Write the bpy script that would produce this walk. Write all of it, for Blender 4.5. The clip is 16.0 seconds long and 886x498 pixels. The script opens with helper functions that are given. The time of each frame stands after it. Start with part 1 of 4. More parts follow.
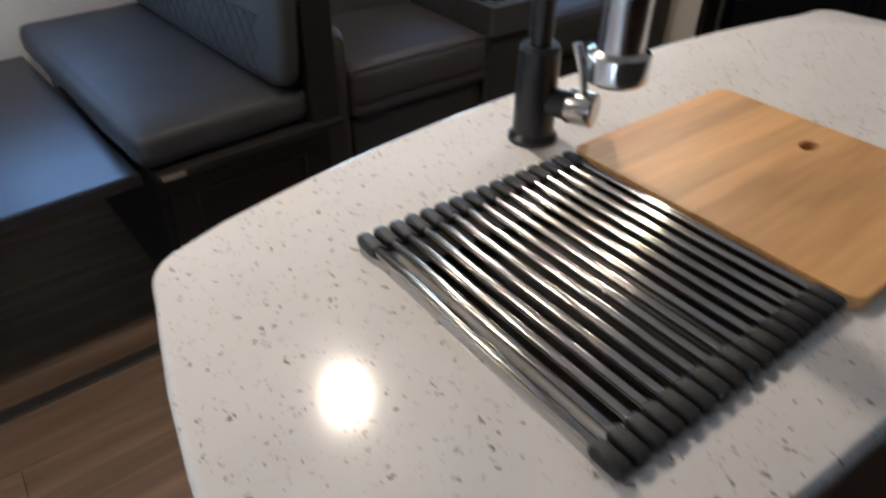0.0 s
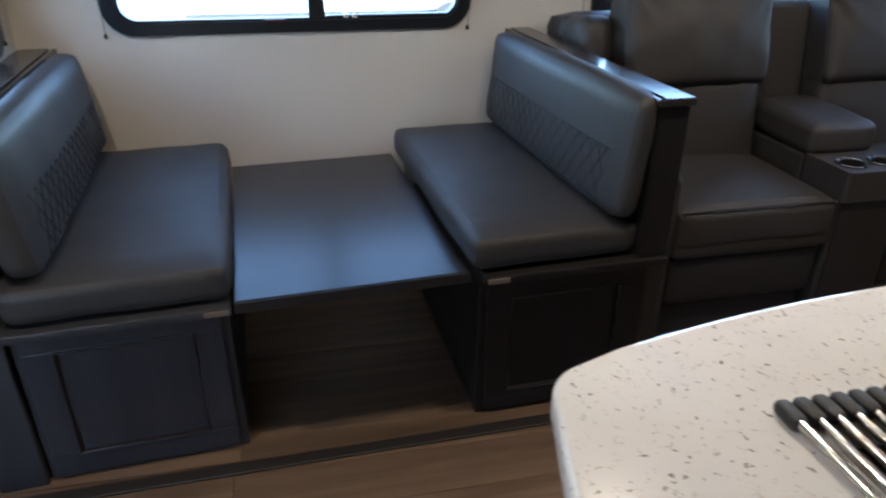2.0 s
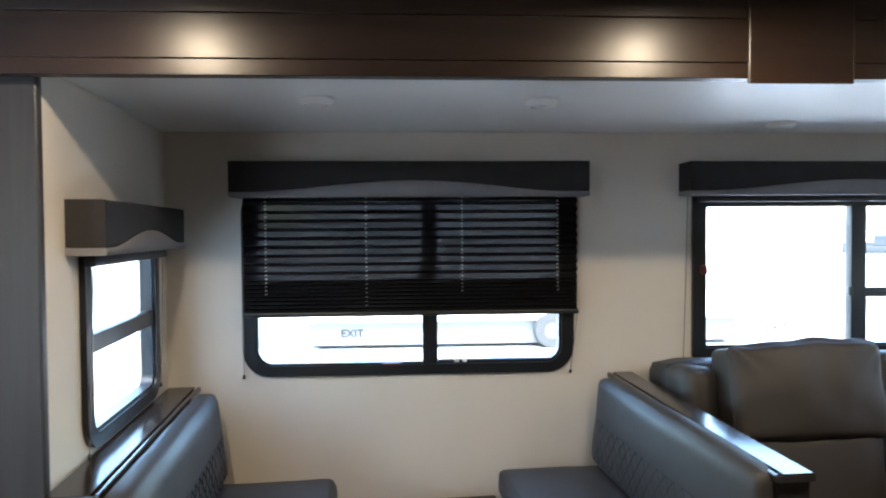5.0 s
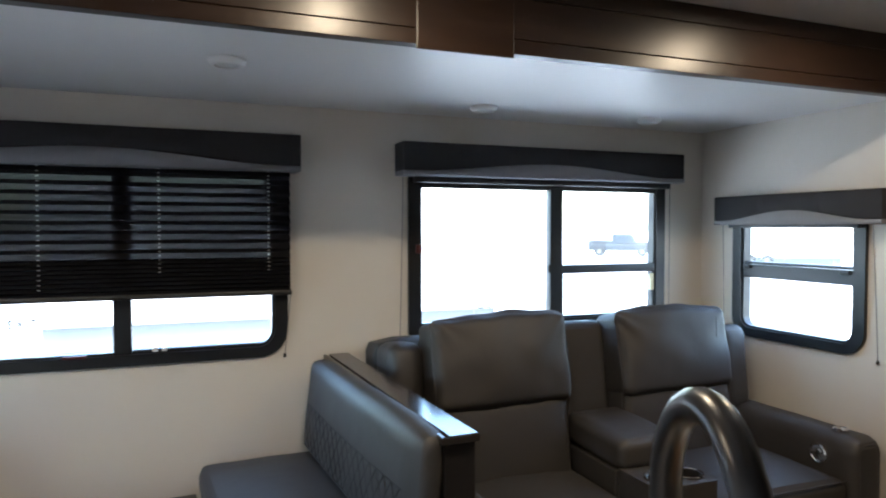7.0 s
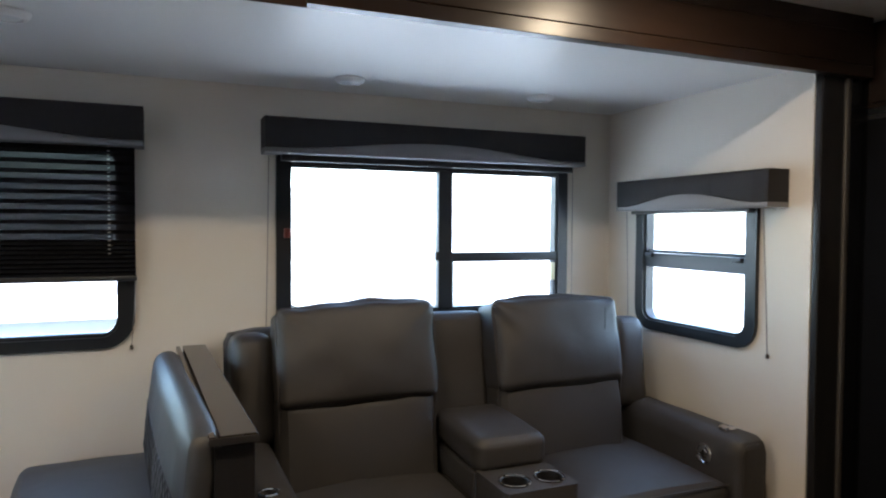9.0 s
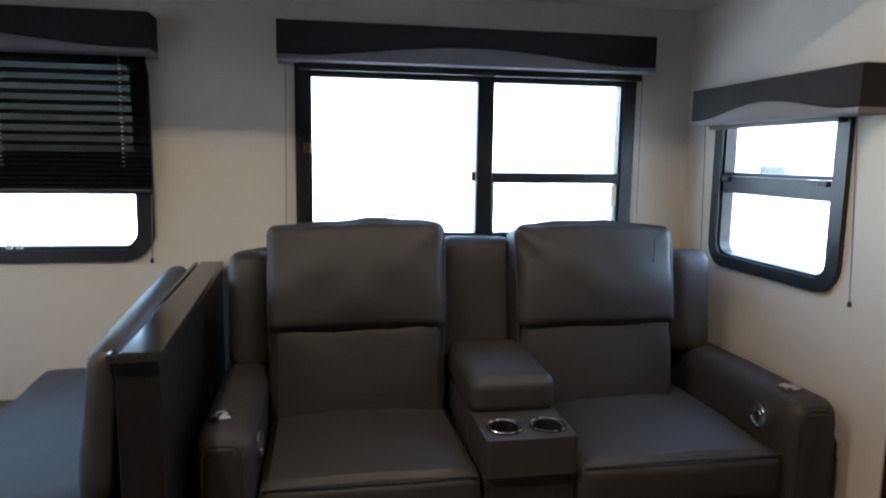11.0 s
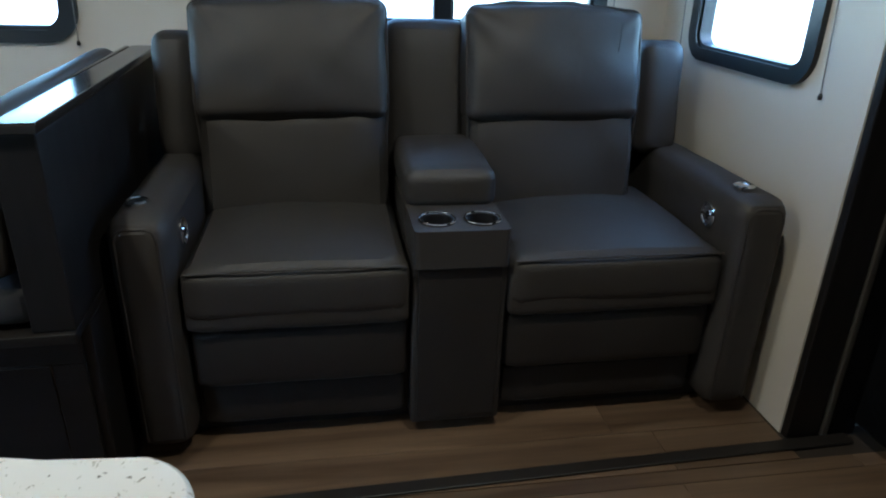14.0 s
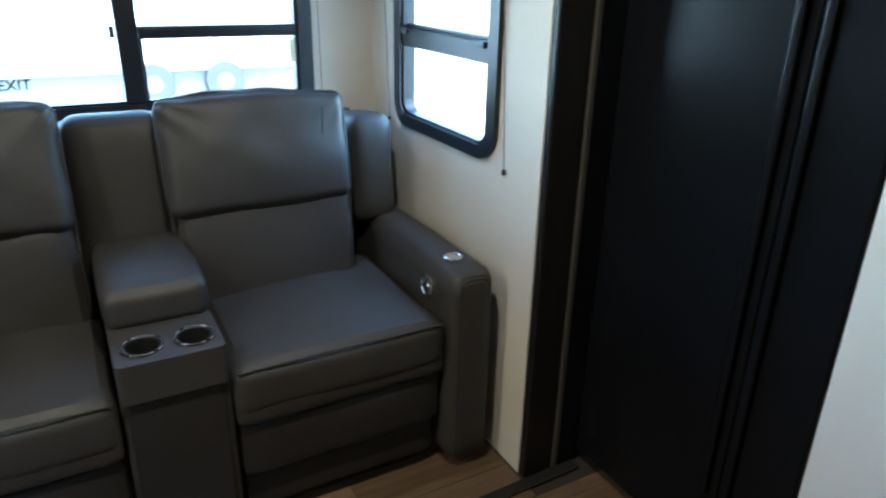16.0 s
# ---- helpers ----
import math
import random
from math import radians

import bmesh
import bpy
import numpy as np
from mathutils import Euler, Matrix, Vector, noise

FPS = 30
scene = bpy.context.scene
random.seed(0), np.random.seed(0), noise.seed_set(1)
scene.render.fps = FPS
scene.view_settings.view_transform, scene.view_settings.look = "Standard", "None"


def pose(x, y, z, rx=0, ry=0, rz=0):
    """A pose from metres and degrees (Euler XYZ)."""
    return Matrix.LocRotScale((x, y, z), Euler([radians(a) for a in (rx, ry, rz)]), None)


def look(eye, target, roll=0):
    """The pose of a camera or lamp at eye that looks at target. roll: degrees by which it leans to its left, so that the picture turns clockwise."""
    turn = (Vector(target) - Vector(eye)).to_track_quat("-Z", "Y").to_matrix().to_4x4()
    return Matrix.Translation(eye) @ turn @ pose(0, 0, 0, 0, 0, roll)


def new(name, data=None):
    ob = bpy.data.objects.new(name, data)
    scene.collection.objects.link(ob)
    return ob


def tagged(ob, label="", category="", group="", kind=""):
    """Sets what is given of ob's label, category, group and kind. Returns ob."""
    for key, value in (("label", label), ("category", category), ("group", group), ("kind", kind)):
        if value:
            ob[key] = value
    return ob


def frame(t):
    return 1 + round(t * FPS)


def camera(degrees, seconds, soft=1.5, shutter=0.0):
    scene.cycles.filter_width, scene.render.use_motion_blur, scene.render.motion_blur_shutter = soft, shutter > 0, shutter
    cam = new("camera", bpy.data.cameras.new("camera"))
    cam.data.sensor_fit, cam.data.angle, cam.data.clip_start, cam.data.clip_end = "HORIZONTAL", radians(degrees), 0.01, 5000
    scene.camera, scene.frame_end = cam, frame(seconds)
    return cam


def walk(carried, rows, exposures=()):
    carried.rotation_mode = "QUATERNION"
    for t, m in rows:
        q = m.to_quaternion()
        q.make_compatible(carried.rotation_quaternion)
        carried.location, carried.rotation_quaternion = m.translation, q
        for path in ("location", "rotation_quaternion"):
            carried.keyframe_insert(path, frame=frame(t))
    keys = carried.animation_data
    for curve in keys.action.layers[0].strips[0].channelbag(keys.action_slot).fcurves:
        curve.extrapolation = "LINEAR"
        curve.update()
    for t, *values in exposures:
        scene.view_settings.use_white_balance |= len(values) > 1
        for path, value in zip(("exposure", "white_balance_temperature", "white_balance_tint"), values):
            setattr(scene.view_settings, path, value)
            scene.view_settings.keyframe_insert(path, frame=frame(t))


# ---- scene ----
cam = camera(66.4, 16.0, soft=2.0, shutter=0.5)
PATH = [
    (0, (0.344, 0.377, 1.26), (1.313, 1.654, 0.063), 0.4),
    (0.5, (0.334, 0.41, 1.259), (1.196, 1.892, 0.229), 0.7),
    (1, (0.308, 0.42, 1.254), (0.962, 2.048, 0.294), 0.5),
    (1.5, (0.276, 0.439, 1.254), (0.739, 2.146, 0.32), 0.3),
    (2, (0.231, 0.439, 1.26), (0.602, 2.192, 0.372), 0.3),
    (2.5, (0.167, 0.449, 1.274), (0.388, 2.245, 0.422), 0.3),
    (3, (0.155, 0.452, 1.311), (0.267, 2.285, 0.519), 0.1),
    (3.5, (0.164, 0.45, 1.379), (0.257, 2.34, 0.732), -0.0),
    (4, (0.159, 0.427, 1.453), (0.257, 2.397, 1.113), -0.2),
    (4.2, (0.156, 0.418, 1.469), (0.253, 2.403, 1.234), -0.3),
    (6.3, (0.374, 0.376, 1.348), (0.842, 2.321, 1.351), 0.1),
    (6.5, (0.395, 0.424, 1.361), (0.992, 2.332, 1.33), 0.2),
    (7, (0.474, 0.433, 1.352), (1.212, 2.291, 1.292), 0.0),
    (7.5, (0.524, 0.451, 1.344), (1.337, 2.278, 1.274), 0.0),
    (8, (0.662, 0.444, 1.317), (1.545, 2.237, 1.241), -0.2),
    (8.2, (0.736, 0.431, 1.319), (1.629, 2.218, 1.239), -0.3),
    (10.3, (1.201, 0.517, 1.266), (1.591, 2.476, 1.17), 0.7),
    (10.5, (1.266, 0.532, 1.275), (1.63, 2.491, 1.114), 0.5),
    (11, (1.414, 0.544, 1.25), (1.763, 2.494, 0.98), 0.8),
    (11.5, (1.476, 0.498, 1.213), (1.555, 2.461, 0.84), 1.0),
    (12, (1.538, 0.48, 1.197), (1.447, 2.38, 0.58), 0.6),
    (12.5, (1.578, 0.487, 1.227), (1.502, 2.318, 0.425), 1.1),
    (13, (1.634, 0.494, 1.246), (1.577, 2.308, 0.406), 0.9),
    (13.5, (1.615, 0.566, 1.188), (1.789, 2.384, 0.372), 1.4),
    (14, (1.614, 0.599, 1.159), (1.925, 2.412, 0.373), 1.7),
    (14.5, (1.701, 0.631, 1.237), (2.044, 2.409, 0.389), 1.0),
    (15, (1.731, 0.651, 1.3), (2.269, 2.389, 0.471), 1.5),
    (15.5, (1.756, 0.666, 1.328), (2.529, 2.33, 0.531), 1.6),
    (16, (1.802, 0.646, 1.366), (2.703, 2.263, 0.606), 1.2),
]
EXPOSURES = [(0.0, 4.27, 5600, 8), (1.5, 4.2, 5600, 7), (3.0, 4.6, 5850, 6), (4.0, 4.8, 6150, 5), (6.5, 4.4, 6200, 5), (8.0, 4.4, 6200, 5), (11.0, 4.15, 6150, 7), (12.5, 3.74, 6400, 4), (13.5, 3.97, 5300, -4), (14.5, 4.5, 5000, -6), (16.0, 4.8, 5250, -7)]
walk(cam, [(t, look(eye, target, roll)) for t, eye, target, roll in PATH], EXPOSURES)

# ---- daylight and lamps ----
SKY = bpy.data.worlds.new("sky")
scene.world = SKY
SKY.use_nodes = True
sky_nodes, sky_links = SKY.node_tree.nodes, SKY.node_tree.links
sky = sky_nodes.new("ShaderNodeTexSky")
sky.sky_type, sky.sun_disc = "NISHITA", False
sky.sun_elevation, sky.sun_rotation = radians(62), radians(180)
sky.dust_density, sky.air_density = 2.0, 1.0
background = sky_nodes["Background"]
background.inputs["Strength"].default_value = 0.15
sky_links.new(sky.outputs[0], background.inputs["Color"])

sun = new("sun", bpy.data.lights.new("sun", "SUN"))
sun.data.energy, sun.data.angle, sun.data.color = 0.8, radians(20), (1.0, 0.96, 0.9)
sun.matrix_world = look((0, -10 * math.cos(radians(62)), 10 * math.sin(radians(62))), (0, 0, 0))

DOWNLIGHTS = [(-0.32, 1.47), (0.86, 1.47), (2.04, 1.48)]
LAMP_WATTS = 0.38


# ---- materials ----
def mat(name, colour, rough=0.5, metal=0.0, spread=0.12, scale=6.0, fine=120.0, bump=0.15, coat=0.0, stretch=(1, 1, 1), island=0.0, sheen=0.0, rough_var=0.08):
    """A painted, moulded or woven surface with variation at two scales and fine relief."""
    m = bpy.data.materials.new(name)
    m.use_nodes = True
    n, l = m.node_tree.nodes, m.node_tree.links
    b = n["Principled BSDF"]
    tc, mp = n.new("ShaderNodeTexCoord"), n.new("ShaderNodeMapping")
    mp.inputs["Scale"].default_value = stretch
    l.new(tc.outputs["Object"], mp.inputs["Vector"])
    big, small = n.new("ShaderNodeTexNoise"), n.new("ShaderNodeTexNoise")
    for t, s, d in ((big, scale, 4), (small, fine, 3)):
        t.inputs["Scale"].default_value, t.inputs["Detail"].default_value = s, d
        l.new(mp.outputs[0], t.inputs["Vector"])
    ramp = n.new("ShaderNodeMixRGB")
    ramp.blend_type = "MIX"
    lo = [c * (1 - spread) for c in colour]
    hi = [min(1, c * (1 + spread)) for c in colour]
    ramp.inputs[1].default_value, ramp.inputs[2].default_value = (*lo, 1), (*hi, 1)
    l.new(big.outputs[0], ramp.inputs[0])
    l.new(ramp.outputs[0], b.inputs["Base Color"])
    mr = n.new("ShaderNodeMapRange")
    mr.inputs["To Min"].default_value, mr.inputs["To Max"].default_value = max(0.03, rough - rough_var), min(1, rough + rough_var)
    l.new(big.outputs[0], mr.inputs[0])
    l.new(mr.outputs[0], b.inputs["Roughness"])
    b.inputs["Metallic"].default_value = metal
    b.inputs["Coat Weight"].default_value = coat
    b.inputs["Sheen Weight"].default_value = sheen
    if bump:
        bp = n.new("ShaderNodeBump")
        bp.inputs["Strength"].default_value, bp.inputs["Distance"].default_value = bump, 0.002
        l.new(small.outputs[0], bp.inputs["Height"])
        l.new(bp.outputs[0], b.inputs["Normal"])
    return m


def wood(name, dark, light, rough=0.4, along="x", scale=1.0, per_object=0.0, coat=0.0, bump=0.1, specular=0.5, rough_var=0.08):
    """Grained wood; the grain runs along one axis."""
    m = bpy.data.materials.new(name)
    m.use_nodes = True
    n, l = m.node_tree.nodes, m.node_tree.links
    b = n["Principled BSDF"]
    tc, mp, info = n.new("ShaderNodeTexCoord"), n.new("ShaderNodeMapping"), n.new("ShaderNodeObjectInfo")
    long_, short = 1.6 * scale, 22.0 * scale
    mp.inputs["Scale"].default_value = {"x": (long_, short, short), "y": (short, long_, short), "z": (short, short, long_)}[along]
    l.new(tc.outputs["Object"], mp.inputs["Vector"])
    shift = n.new("ShaderNodeVectorMath")
    shift.operation = "ADD"
    times = n.new("ShaderNodeVectorMath")
    times.operation = "SCALE"
    times.inputs[0].default_value = (37.0, 91.0, 53.0)
    l.new(info.outputs["Random"], times.inputs["Scale"])
    l.new(mp.outputs[0], shift.inputs[0])
    l.new(times.outputs[0], shift.inputs[1])
    g, f = n.new("ShaderNodeTexNoise"), n.new("ShaderNodeTexNoise")
    g.inputs["Scale"].default_value, g.inputs["Detail"].default_value, g.inputs["Distortion"].default_value = 1.0, 6, 0.6
    f.inputs["Scale"].default_value, f.inputs["Detail"].default_value = 6.0, 4
    l.new(shift.outputs[0], g.inputs["Vector"])
    l.new(shift.outputs[0], f.inputs["Vector"])
    ramp = n.new("ShaderNodeValToRGB")
    ramp.color_ramp.elements[0].position, ramp.color_ramp.elements[1].position = 0.3, 0.7
    ramp.color_ramp.elements[0].color, ramp.color_ramp.elements[1].color = (*dark, 1), (*light, 1)
    l.new(g.outputs[0], ramp.inputs[0])
    mix = n.new("ShaderNodeMixRGB")
    mix.blend_type, mix.inputs[0].default_value = "MULTIPLY", 0.35
    l.new(ramp.outputs[0], mix.inputs[1])
    l.new(f.outputs[0], mix.inputs[2])
    hsv = n.new("ShaderNodeHueSaturation")
    mr = n.new("ShaderNodeMapRange")
    mr.inputs["To Min"].default_value, mr.inputs["To Max"].default_value = 1.2 - per_object, 1.2 + per_object
    l.new(info.outputs["Random"], mr.inputs[0])
    l.new(mr.outputs[0], hsv.inputs["Value"])
    l.new(mix.outputs[0], hsv.inputs["Color"])
    l.new(hsv.outputs[0], b.inputs["Base Color"])
    rr = n.new("ShaderNodeMapRange")
    rr.inputs["To Min"].default_value, rr.inputs["To Max"].default_value = rough - rough_var, rough + rough_var
    l.new(g.outputs[0], rr.inputs[0])
    l.new(rr.outputs[0], b.inputs["Roughness"])
    b.inputs["Coat Weight"].default_value = coat
    b.inputs["Specular IOR Level"].default_value = specular
    bp = n.new("ShaderNodeBump")
    bp.inputs["Strength"].default_value, bp.inputs["Distance"].default_value = bump, 0.001
    l.new(f.outputs[0], bp.inputs["Height"])
    l.new(bp.outputs[0], b.inputs["Normal"])
    return m


def leather(name, colour, rough=0.42, specular=0.4):
    """Soft upholstery leather: cellular grain, fine creases and uneven sheen."""
    m = bpy.data.materials.new(name)
    m.use_nodes = True
    n, l = m.node_tree.nodes, m.node_tree.links
    b = n["Principled BSDF"]
    tc = n.new("ShaderNodeTexCoord")
    big, cells, crease = n.new("ShaderNodeTexNoise"), n.new("ShaderNodeTexVoronoi"), n.new("ShaderNodeTexNoise")
    big.inputs["Scale"].default_value, big.inputs["Detail"].default_value = 5, 5
    cells.inputs["Scale"].default_value = 420
    crease.inputs["Scale"].default_value, crease.inputs["Detail"].default_value, crease.inputs["Distortion"].default_value = 11, 6, 1.2
    for t in (big, cells, crease):
        l.new(tc.outputs["Object"], t.inputs["Vector"])
    mix = n.new("ShaderNodeMixRGB")
    mix.inputs[1].default_value = (*[c * 0.86 for c in colour], 1)
    mix.inputs[2].default_value = (*[c * 1.14 for c in colour], 1)
    l.new(big.outputs[0], mix.inputs[0])
    l.new(mix.outputs[0], b.inputs["Base Color"])
    mr = n.new("ShaderNodeMapRange")
    mr.inputs["To Min"].default_value, mr.inputs["To Max"].default_value = rough - 0.08, rough + 0.12
    l.new(big.outputs[0], mr.inputs[0])
    l.new(mr.outputs[0], b.inputs["Roughness"])
    b.inputs["Specular IOR Level"].default_value = specular
    b1, b2 = n.new("ShaderNodeBump"), n.new("ShaderNodeBump")
    b1.inputs["Strength"].default_value, b1.inputs["Distance"].default_value = 0.25, 0.001
    b2.inputs["Strength"].default_value, b2.inputs["Distance"].default_value = 0.12, 0.010
    l.new(cells.outputs["Distance"], b1.inputs["Height"])
    l.new(crease.outputs[0], b2.inputs["Height"])
    l.new(b2.outputs[0], b1.inputs["Normal"])
    l.new(b1.outputs[0], b.inputs["Normal"])
    return m


def speckled(name):
    """Cream solid-surface worktop with small grey-brown flecks."""
    m = bpy.data.materials.new(name)
    m.use_nodes = True
    n, l = m.node_tree.nodes, m.node_tree.links
    b = n["Principled BSDF"]
    tc = n.new("ShaderNodeTexCoord")
    colour = n.new("ShaderNodeMixRGB")
    cloud = n.new("ShaderNodeTexNoise")
    cloud.inputs["Scale"].default_value, cloud.inputs["Detail"].default_value = 14, 6
    l.new(tc.outputs["Object"], cloud.inputs["Vector"])
    colour.inputs[1].default_value, colour.inputs[2].default_value = (0.76, 0.74, 0.70, 1), (0.86, 0.84, 0.80, 1)
    l.new(cloud.outputs[0], colour.inputs[0])
    last = colour.outputs[0]
    for scale, limit, tone, warp in ((105, 0.17, (0.28, 0.26, 0.22, 1), 0.8), (78, 0.14, (0.36, 0.33, 0.28, 1), 1.0), (170, 0.22, (0.48, 0.45, 0.39, 1), 0.8)):
        wob = n.new("ShaderNodeTexNoise")
        wob.inputs["Scale"].default_value = scale * 1.3
        l.new(tc.outputs["Object"], wob.inputs["Vector"])
        mixv = n.new("ShaderNodeMixRGB")
        mixv.inputs[0].default_value = warp * 0.02
        l.new(tc.outputs["Object"], mixv.inputs[1])
        l.new(wob.outputs["Color"], mixv.inputs[2])
        v = n.new("ShaderNodeTexVoronoi")
        v.inputs["Scale"].default_value = scale
        l.new(mixv.outputs[0], v.inputs["Vector"])
        less = n.new("ShaderNodeMath")
        less.operation, less.inputs[1].default_value = "LESS_THAN", limit
        l.new(v.outputs["Distance"], less.inputs[0])
        pick = n.new("ShaderNodeSeparateColor")
        l.new(v.outputs["Color"], pick.inputs[0])
        few = n.new("ShaderNodeMath")
        few.operation, few.inputs[1].default_value = "LESS_THAN", 0.40
        l.new(pick.outputs[0], few.inputs[0])
        both = n.new("ShaderNodeMath")
        both.operation = "MULTIPLY"
        l.new(less.outputs[0], both.inputs[0])
        l.new(few.outputs[0], both.inputs[1])
        mx = n.new("ShaderNodeMixRGB")
        l.new(both.outputs[0], mx.inputs[0])
        l.new(last, mx.inputs[1])
        mx.inputs[2].default_value = tone
        last = mx.outputs[0]
    l.new(last, b.inputs["Base Color"])
    b.inputs["Roughness"].default_value = 0.12
    bp = n.new("ShaderNodeBump")
    bp.inputs["Strength"].default_value, bp.inputs["Distance"].default_value = 0.03, 0.002
    l.new(cloud.outputs[0], bp.inputs["Height"])
    l.new(bp.outputs[0], b.inputs["Normal"])
    return m


def glass_mat(name):
    m = bpy.data.materials.new(name)
    m.use_nodes = True
    n, l = m.node_tree.nodes, m.node_tree.links
    n.remove(n["Principled BSDF"])
    clear, gloss, mix = n.new("ShaderNodeBsdfTransparent"), n.new("ShaderNodeBsdfGlossy"), n.new("ShaderNodeMixShader")
    clear.inputs[0].default_value = (0.93, 0.96, 0.97, 1)
    gloss.inputs["Roughness"].default_value = 0.02
    lw, pw, sc = n.new("ShaderNodeLayerWeight"), n.new("ShaderNodeMath"), n.new("ShaderNodeMath")
    pw.operation, pw.inputs[1].default_value = "POWER", 4.0
    sc.operation, sc.inputs[1].default_value, sc.inputs[2].default_value = "MULTIPLY_ADD", 0.5, 0.03
    l.new(lw.outputs["Facing"], pw.inputs[0])
    l.new(pw.outputs[0], sc.inputs[0])
    l.new(sc.outputs[0], mix.inputs[0])
    l.new(clear.outputs[0], mix.inputs[1])
    l.new(gloss.outputs[0], mix.inputs[2])
    l.new(mix.outputs[0], n["Material Output"].inputs[0])
    return m


def sheer(name, clear_part):
    """Dark woven shade cloth that lets a little light through its mesh."""
    m = bpy.data.materials.new(name)
    m.use_nodes = True
    n, l = m.node_tree.nodes, m.node_tree.links
    b = n["Principled BSDF"]
    b.inputs["Base Color"].default_value = (0.005, 0.005, 0.007, 1)
    b.inputs["Roughness"].default_value = 0.9
    b.inputs["Specular IOR Level"].default_value = 0.2
    clear, mix = n.new("ShaderNodeBsdfTransparent"), n.new("ShaderNodeMixShader")
    weave = n.new("ShaderNodeTexNoise")
    weave.inputs["Scale"].default_value = 90
    mr = n.new("ShaderNodeMapRange")
    mr.inputs["To Min"].default_value, mr.inputs["To Max"].default_value = clear_part * 0.7, clear_part * 1.3
    l.new(weave.outputs[0], mr.inputs[0])
    l.new(mr.outputs[0], mix.inputs[0])
    l.new(b.outputs[0], mix.inputs[1])
    l.new(clear.outputs[0], mix.inputs[2])
    l.new(mix.outputs[0], n["Material Output"].inputs[0])
    return m


def glow(name, colour, strength):
    m = bpy.data.materials.new(name)
    m.use_nodes = True
    n = m.node_tree.nodes
    b = n["Principled BSDF"]
    b.inputs["Base Color"].default_value = (0.8, 0.8, 0.8, 1)
    b.inputs["Emission Color"].default_value = (*colour, 1)
    b.inputs["Emission Strength"].default_value = strength
    return m


M_WALL = mat("cream wallboard", (0.62, 0.57, 0.495), 0.62, spread=0.05, scale=2.2, fine=260, bump=0.12)
M_CEIL = mat("white ceiling panel", (0.70, 0.70, 0.69), 0.40, spread=0.03, scale=3, fine=180, bump=0.12)
M_WHITE = mat("white wall panel", (0.72, 0.72, 0.71), 0.5, spread=0.04, scale=2, fine=200, bump=0.08)
M_ESPRESSO = wood("espresso laminate", (0.008, 0.0072, 0.007), (0.015, 0.0135, 0.013), 0.40, along="x", scale=0.7, bump=0.06, specular=0.3)
M_ESPRESSO_V = wood("espresso laminate upright", (0.008, 0.0072, 0.007), (0.015, 0.0135, 0.013), 0.40, along="z", scale=0.7, bump=0.06, specular=0.3)
# Trim colour; on the west bench and end panel it stands in for brighter light.
M_TRIM = wood("slate grey laminate", (0.020, 0.020, 0.023), (0.033, 0.034, 0.037), 0.42, along="z", scale=0.7, bump=0.03, rough_var=0.03)
M_TABLE = wood("dark table laminate", (0.010, 0.008, 0.007), (0.018, 0.014, 0.012), 0.31, along="x", scale=0.7, bump=0.012, rough_var=0.02)
M_CAP = wood("dark ledge laminate", (0.014, 0.011, 0.010), (0.026, 0.021, 0.018), 0.16, along="y", scale=0.7, bump=0.004, rough_var=0.02)
M_FASCIA = wood("walnut fascia", (0.011, 0.006, 0.004), (0.027, 0.0145, 0.009), 0.33, along="x", scale=0.6, bump=0.12, specular=0.4)
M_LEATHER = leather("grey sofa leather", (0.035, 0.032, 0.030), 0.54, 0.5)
# Darker copy of the sofa leather: shade low down and behind is painted in.
M_LEATHER_SHADED = leather("grey sofa leather with shade in its colour", (0.022, 0.020, 0.019), 0.5)
M_PIPING = mat("dark grey piping", (0.035, 0.032, 0.031), 0.45, spread=0.1, bump=0.05)
M_VINYL = leather("grey dinette vinyl", (0.031, 0.0295, 0.028), 0.50, 0.42)
M_STITCH = mat("dark stitching thread", (0.014, 0.014, 0.016), 0.7, bump=0.0)
M_FLOOR = wood("grey-brown vinyl plank", (0.078, 0.049, 0.030), (0.188, 0.124, 0.078), 0.44, along="x", scale=0.8, per_object=0.28, bump=0.18)
M_JOINT = mat("dark floor underlay", (0.03, 0.022, 0.016), 0.8, bump=0.0)
M_STRIP = mat("black threshold strip", (0.014, 0.012, 0.011), 0.5, bump=0.08)
M_COUNTER = speckled("speckled cream worktop")
M_BAMBOO = wood("bamboo board", (0.58, 0.29, 0.095), (0.80, 0.46, 0.17), 0.40, along="x", scale=1.5, bump=0.08)
# glued strips, each a little lighter or darker than its neighbour
bn, bl = M_BAMBOO.node_tree.nodes, M_BAMBOO.node_tree.links
b_tc, b_xyz, b_mul, b_cut, b_rnd, b_map = bn.new("ShaderNodeTexCoord"), bn.new("ShaderNodeSeparateXYZ"), bn.new("ShaderNodeMath"), bn.new("ShaderNodeMath"), bn.new("ShaderNodeTexWhiteNoise"), bn.new("ShaderNodeMapRange")
b_mul.operation, b_mul.inputs[1].default_value, b_cut.operation, b_rnd.noise_dimensions = "MULTIPLY", 44.0, "FLOOR", "1D"
b_map.inputs["To Min"].default_value, b_map.inputs["To Max"].default_value = 1.02, 1.36
bl.new(b_tc.outputs["Object"], b_xyz.inputs[0])
bl.new(b_xyz.outputs["Y"], b_mul.inputs[0])
bl.new(b_mul.outputs[0], b_cut.inputs[0])
bl.new(b_cut.outputs[0], b_rnd.inputs["W"])
bl.new(b_rnd.outputs["Value"], b_map.inputs[0])
bl.new(b_map.outputs[0], next(k for k in bn if k.bl_idname == "ShaderNodeHueSaturation").inputs["Value"])
